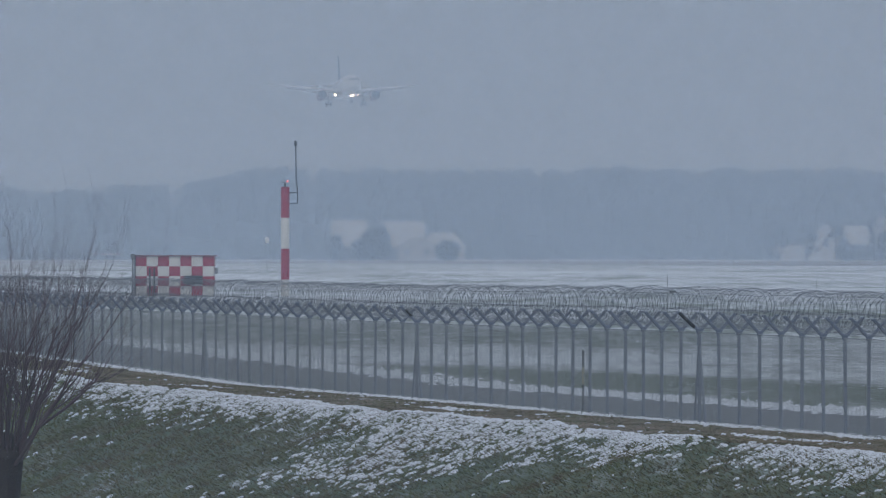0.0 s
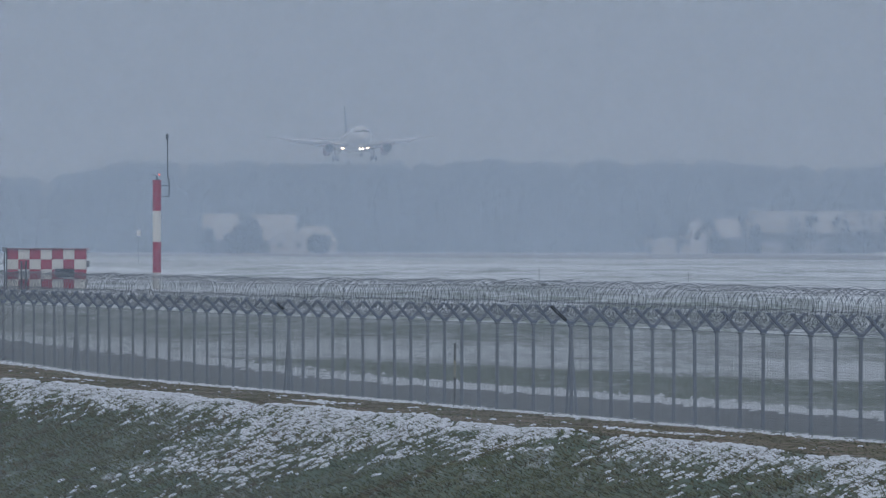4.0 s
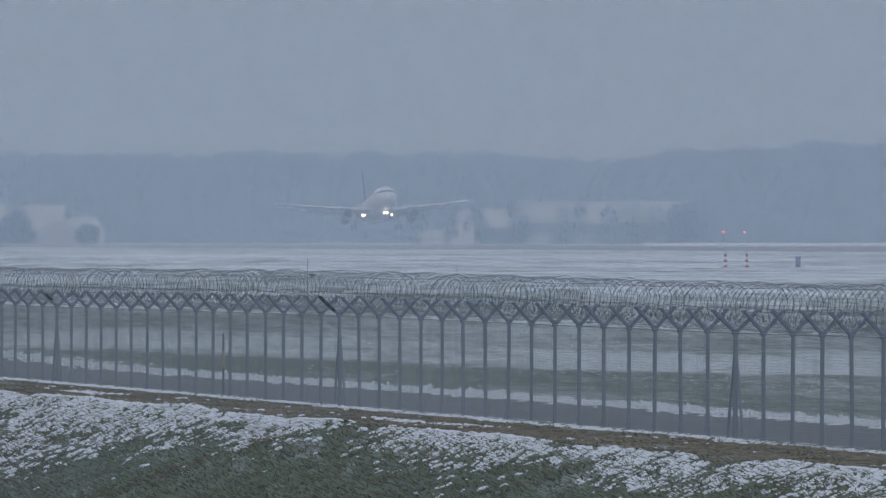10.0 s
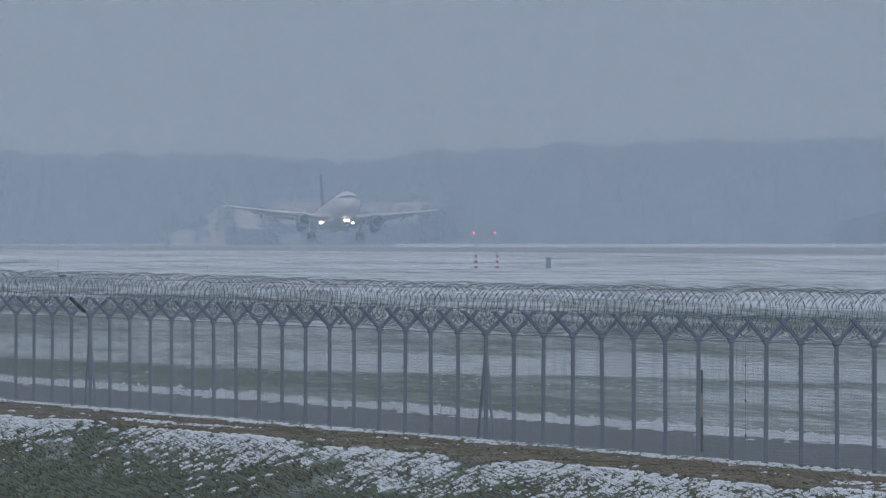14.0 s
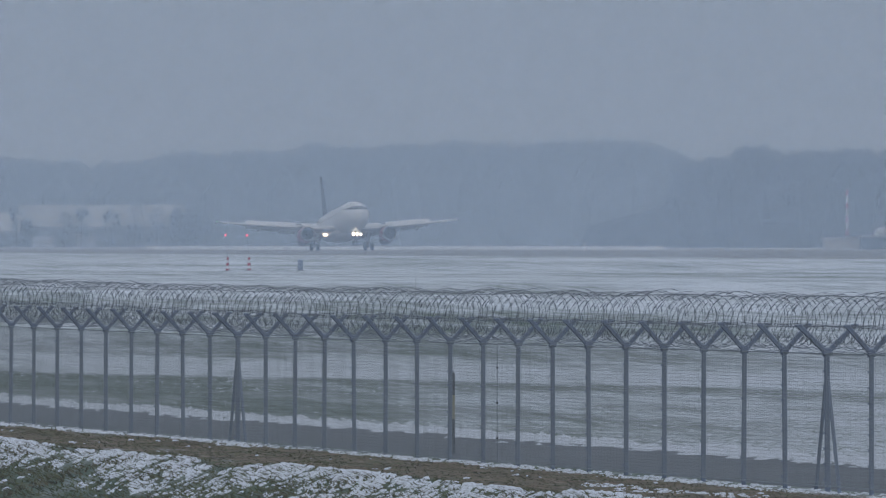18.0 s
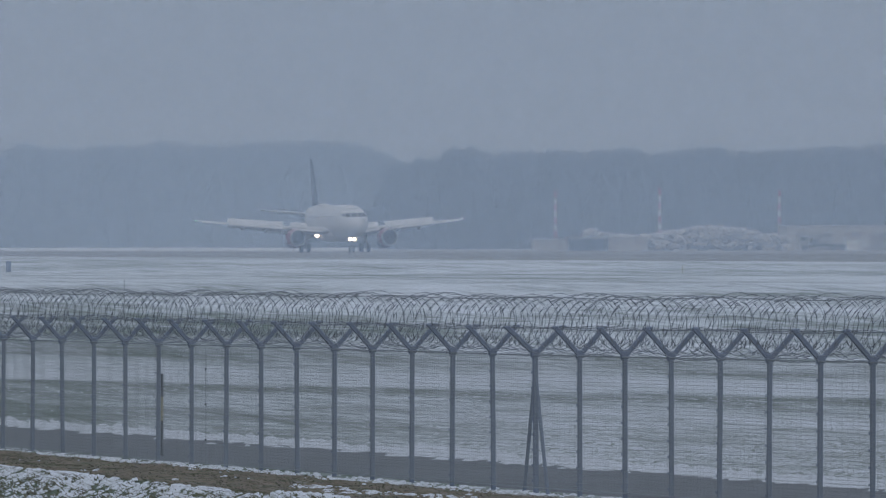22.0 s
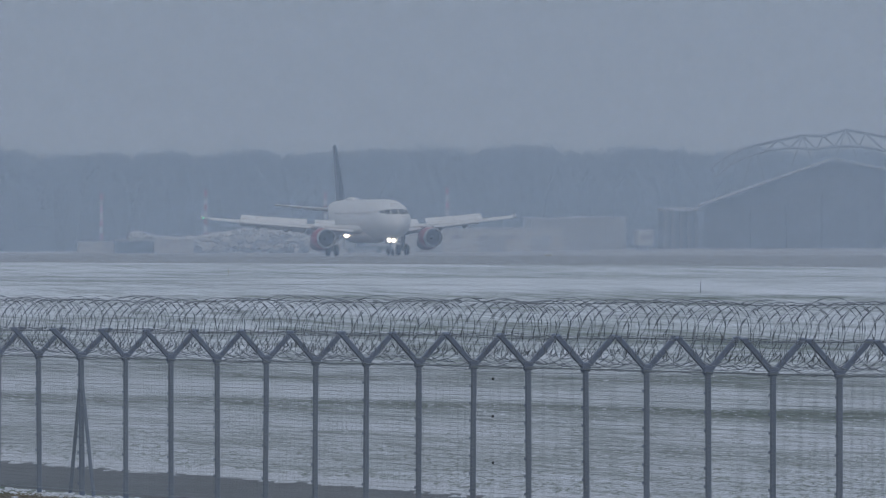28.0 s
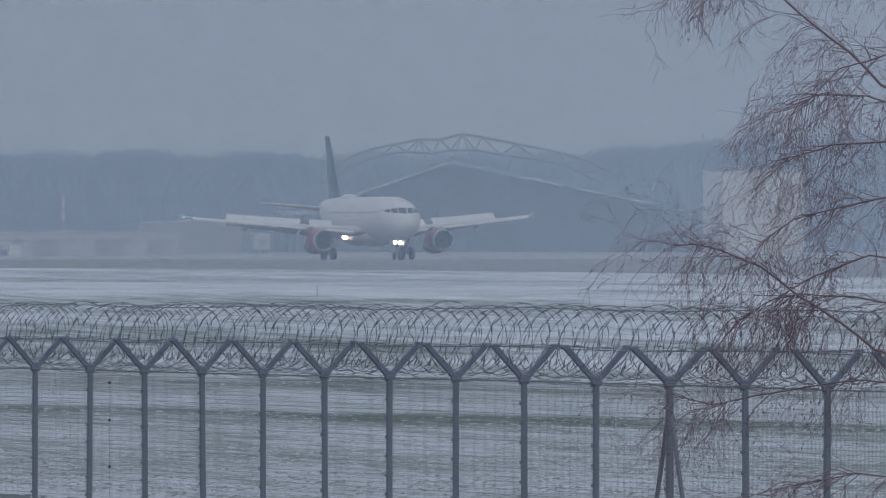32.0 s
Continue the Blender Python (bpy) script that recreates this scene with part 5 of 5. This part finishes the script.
def build_snow_bank():
    """The long low ridge of ploughed snow beyond the runway."""
    rng = random.Random(2)
    bm = B()
    rows = []
    for i in range(61):
        b = 985 + 908 * i / 60
        x, y = at(b, 2420 - 60 * i / 60)
        h = 0.55 + 0.08 * rng.random()
        rows.append([(x, y - 2.2, 2.35), (x, y - 0.9, 2.45 + h), (x, y + 0.9, 2.45 + h), (x, y + 2.2, 2.35)])
    loft(bm, rows)
    bmesh.ops.recalc_face_normals(bm, faces=bm.faces)
    tagged(part("snow_bank", bm, SNOW), "long low ridge of ploughed snow beyond the runway", "snow", kind="structure")


# where snow lies thick or thin on the bank: along, across, half lengths, more or less
DRIFTS = [(-8, 6.6, 17, 2.6, 0.34), (-60, 4.7, 26, 1.1, 0.22), (20, 5.2, 20, 1.3, 0.10), (57, 4.9, 12, 1.2, 0.19), (80, 4.8, 12, 0.9, 0.14), (98, 4.6, 16, 1.0, 0.17),
          (-45, 7.6, 24, 2.0, -0.30), (-95, 7.5, 24, 2.0, -0.08), (34, 5.0, 5, 0.9, -0.30), (42, 5.8, 6, 0.9, -0.28), (26, 7.6, 15, 1.2, -0.20), (52, 7.0, 14, 1.3, -0.12), (70, 6.2, 8, 1.0, -0.16), (67, 4.9, 3, 0.5, -0.18), (88, 5.8, 9, 0.7, -0.12)]


def snow_cover(a, w):
    """How much of the bank or of the strip behind the fence is under snow, 0 to 1."""
    w += 0.28 * noise.noise((a * 0.16, 3, 1))
    if w < 3.9:
        edge = 0.45 + 0.30 * noise.noise((a * 0.11, 6, 3))
        strip = (0.60 + 0.45 * noise.noise((a * 0.30, 2, 6))) * (1 - smooth(edge, edge + 0.35, w)) + 0.13
        line = 2.2 + 0.5 * noise.noise((a * 0.03, 4, 0))
        strip += (0.45 * smooth(0.05, 0.4, noise.noise((a * 0.05, 8, 2)))) * (1 - smooth(0.25, 0.5, abs(w - line)))
        return strip
    c = lerp_table([(3.9, 0.52), (4.1, 0.60), (4.7, 0.42), (5.6, 0.30), (7.0, 0.24), (9.0, 0.18), (12.0, 0.14)], w)
    # the edges of the drifts run aslant down the bank
    for da, dw, ra, rw, more in DRIFTS:
        q = ((a - da) / ra) ** 2 + ((w - dw) / rw) ** 2
        if q < 4:
            c += more * math.exp(-q * 1.2)
    return 0.92 * c


def build_verge():
    """Tufts of grass and clumps of snow that give the bank its relief."""
    rng = random.Random(31)
    for name, mat, count, label in (("snow_clumps", SNOW, 130000, "clumps of snow caught in the grass of the bank"), ("grass_tufts", TUFT, 50000, "rough green and brown grass tufts on the bank")):
        verts, faces = [], []
        for attempt in range(count):
            a = rng.uniform(-190, 125)
            if name == "snow_clumps":
                w = rng.uniform(-0.2, 3.9) if rng.random() < 0.25 else 3.9 + 8.1 * rng.random() ** 1.7
                fine = 0.5 + 0.50 * noise.noise((a * 1.5, w * 4.2, 9)) + 0.26 * noise.noise((a * 0.22, w * 0.9, 5))
                if fine > snow_cover(a, w) + rng.gauss(0, 0.05):
                    continue
            else:
                w = rng.choice((rng.uniform(0.4, 4.0), rng.uniform(3.9, 12.0), rng.uniform(3.9, 12.0), rng.uniform(3.9, 12.0)))
            p = FENCE_START + a * FENCE_ALONG + w * FENCE_SIDE
            z = ground_z(p.x, p.y)
            b = len(verts)
            if name == "snow_clumps":
                flat = 1.0 if w > 3.7 else 0.6
                size = rng.uniform(0.15, 1.05) ** 2.4 * (1 - 0.35 * smooth(10, 80, a))
                rw, ra, h = (0.025 + 0.075 * size) * (0.4 + 0.6 * flat), (0.04 + 0.10 * size) * flat, (0.016 + 0.045 * size) * flat
                k = 7
                spin = rng.gauss(0, 0.6)
                tilt = -0.35 if w > 4.0 else 0.0
                for q in range(k):
                    an = 2 * math.pi * q / k
                    jit = rng.uniform(0.55, 1.3)
                    for reach, lift in ((1.0, -0.02), (0.72, h * rng.uniform(0.5, 0.95))):
                        ew, ea = rw * jit * math.cos(an) * reach, ra * jit * math.sin(an) * reach
                        dw, da = ew * math.cos(spin) - ea * math.sin(spin), ew * math.sin(spin) + ea * math.cos(spin)
                        o = FENCE_SIDE * dw + FENCE_ALONG * da
                        verts.append((p.x + o.x, p.y + o.y, z + tilt * dw + lift))
                verts.append((p.x, p.y, z + h))
                top = len(verts) - 1
                for q in range(k):
                    e = (q + 1) % k
                    faces.append((b + 2 * q, b + 2 * e, b + 2 * e + 1, b + 2 * q + 1))
                    faces.append((b + 2 * q + 1, b + 2 * e + 1, top))
            else:
                for q in range(5):
                    lean = FENCE_SIDE * rng.uniform(-0.02, 0.22) + FENCE_ALONG * rng.gauss(0, 0.08)
                    o = FENCE_SIDE * rng.gauss(0, 0.12) + FENCE_ALONG * rng.gauss(0, 0.3)
                    wd = rng.uniform(0.010, 0.024)
                    h = rng.uniform(0.03, 0.085) * (0.42 + 0.58 * smooth(3.4, 4.6, w))
                    c = p + o
                    zz = ground_z(c.x, c.y) - 0.01
                    b = len(verts)
                    verts += [(c.x - wd, c.y, zz), (c.x + wd, c.y, zz), (c.x, c.y + wd, zz), (c.x + lean.x, c.y + lean.y, zz + h)]
                    faces += [(b, b + 1, b + 3), (b + 1, b + 2, b + 3), (b + 2, b, b + 3)]
        me = bpy.data.meshes.new(name)
        me.from_pydata(verts, [], faces)
        me.materials.append(mat)
        me.polygons.foreach_set("use_smooth", [mat is SNOW] * len(faces))
        tagged(new(name, me), label, "grass" if mat is TUFT else "snow", kind="stuff")


def domes(spots, jitter, seed):
    """A mesh of many small low mounds: each spot is a centre on the ground, two half widths and a height."""
    rng = np.random.default_rng(seed)
    n, k = len(spots), 6
    spots = np.array(spots)
    an = 2 * np.pi * (np.arange(k)[None] + rng.uniform(0, 1, (n, 1))) / k
    reach = 1 + rng.normal(0, jitter, (n, k))
    co = np.zeros((n, k + 1, 3))
    co[:, :k, 0] = spots[:, 0:1] + spots[:, 3:4] * reach * np.cos(an)
    co[:, :k, 1] = spots[:, 1:2] + spots[:, 4:5] * reach * np.sin(an)
    co[:, :k, 2] = spots[:, 2:3] - 0.01
    co[:, k] = spots[:, :3]
    co[:, k, 2] += spots[:, 5]
    me = bpy.data.meshes.new("domes")
    me.from_pydata(co.reshape(-1, 3).tolist(), [], [(i * 7 + q, i * 7 + (q + 1) % 6, i * 7 + 6) for i in range(n) for q in range(6)])
    return me


def build_field():
    """Small lumps of snow and tufts of grass on the field behind the fence."""
    rng = random.Random(77)
    snow, grass = [], []
    while len(snow) + len(grass) < 50000:
        y = 1 / rng.uniform(1 / 640, 1 / 180)
        edge = rng.random() < 0.06
        x = y * math.tan(rng.uniform(-850, 4400) / PARTS)
        if edge:
            a = rng.uniform(-200, 175)
            q = FENCE_START + a * FENCE_ALONG + FENCE_SIDE * rng.gauss(-6.5, 0.5)
            x, y = q.x, q.y
        elif across(x, y) > -6.6:
            continue
        z = ground_z(x, y)
        patch = 0.5 * noise.noise((x * 0.25, y * 0.06, 2)) + 0.5 * noise.noise((x * 0.9, y * 0.25, 4))
        r = rng.uniform(0.03, 0.13)
        if edge:
            snow.append((x, y, z, 1.8 * r, 2.2 * r, rng.uniform(0.02, 0.10)))
        elif patch + rng.gauss(0.0, 0.3) > (0.0 if across(x, y) < -16 else 0.5):
            snow.append((x, y, z, r, r * rng.uniform(1, 3), rng.uniform(0.006, 0.02)))
        else:
            grass.append((x, y, z, r, r * rng.uniform(1, 3), rng.uniform(0.004, 0.014)))
    for name, spots, mat, label, cat in (("field_snow", snow, SNOW, "small lumps of crusted snow on the airfield grass", "snow"), ("field_grass", grass, TURF, "rough winter grass showing through the snow", "grass")):
        me = domes(spots, 0.2, 6)
        me.materials.append(mat)
        me.polygons.foreach_set("use_smooth", [True] * len(me.polygons))
        me.name = name
        tagged(new(name, me), label, cat, kind="stuff")


TURF = shader("cold_green_turf", (0.17, 0.205, 0.165), 0.9, dark=(0.24, 0.25, 0.21), scale=0.4, amount=0.8)
TUFT = shader("rough_winter_grass", (0.108, 0.128, 0.048), 0.9, dark=(0.145, 0.112, 0.070), scale=0.22, amount=1.0, fine=3.0)

# ---- build ----
build_ground()
build_runway()
build_haze_sheets()
build_woods()
build_farm()
build_apron()
build_hangar()
build_snow_bank()
build_mast()
build_hut()
build_stakes()
build_willow()
build_birch()
build_fence()
JET = build_airliner()
build_verge()
build_field()

# ---- what moves ----
# time, bearing of the main wheels, height of the wheels (None: on the runway), nose-up angle, lean towards its right wing
FLIGHT = [
    (0.0, -170, 36.02, 3.0, 0.0), (1.5, -84, 30.4, 3.1, 0.3), (3.0, 6, 24.91, 3.3, 0.4), (4.5, 103, 19.46, 3.7, 0.6), (6.0, 203, 14.11, 4.2, 0.4), (7.0, 274, 11.02, 5.2, -0.7),
    (8.0, 350, 8.66, 6.0, -1.1), (9.0, 430, 6.67, 6.7, -1.0), (10.0, 516, 5.52, 7.0, 1.1), (11.0, 608, 4.88, 7.1, 1.6), (12.0, 698, 4.6, 7.1, 0.9), (13.0, 788, 4.34, 7.0, 0.0),
    (14.5, 932, 3.92, 6.6, -1.3), (15.6, 1053, 3.32, 6.3, 0.0), (16.4, 1142, 2.80, 6.0, 0.9), (17.0, 1210, None, 5.9, 0.8), (18.0, 1328, None, 5.2, 0.6), (19.0, 1448, None, 4.6, 0.4),
    (20.0, 1573, None, 3.9, 0.4), (21.0, 1700, None, 1.7, 0.4), (22.0, 1828, None, 0.2, 0.4), (23.0, 1958, None, 0.0, 0.4), (24.0, 2094, None, 0.0, 0.4), (26.5, 2453, None, 0.0, 0.4),
    (28.0, 2682, None, 0.0, 0.4), (29.0, 2844, None, 0.0, 0.4), (30.5, 3095, None, 0.0, 0.3), (32.0, 3356, None, 0.0, 0.3)]


def flight_pose(bearing, z, pitch, roll):
    a = bearing / PARTS
    d = 330.0 / math.sin(radians(6.37) + a)
    return pose(d * math.sin(a), d * math.cos(a), runway_z(d * math.cos(a)) + 0.01 if z is None else z, pitch, roll, 186.7)


def motions():
    walk(JET, [(t, flight_pose(b, z, p, r)) for t, b, z, p, r in FLIGHT])
    for sp, seat in SPOILERS:
        rows = [(0.0, 0), (17.0, 0), (17.3, -12), (17.8, -48), (32.0, -48)]
        walk(sp, [(t, seat @ pose(0, 0, 0, a, 0, 0)) for t, a in rows])
    # the wings bow upwards while they carry the weight
    for wing, s in WINGS:
        root = Vector((s * 1.6, 0, 2.55))
        rows = [(0.0, 2.7), (8.0, 3.3), (16.2, 3.7), (17.2, 2.8), (18.2, 1.2), (19.5, 0.2), (21.0, 0.0), (32.0, 0.0)]
        walk(wing, [(t, Matrix.Translation(root) @ Matrix.Rotation(radians(-s * a), 4, "Y") @ Matrix.Translation(-root)) for t, a in rows])
    for leg, rows in GEARS:
        walk(leg, [(t, pose(0, 0, drop)) for t, drop in rows])


motions()
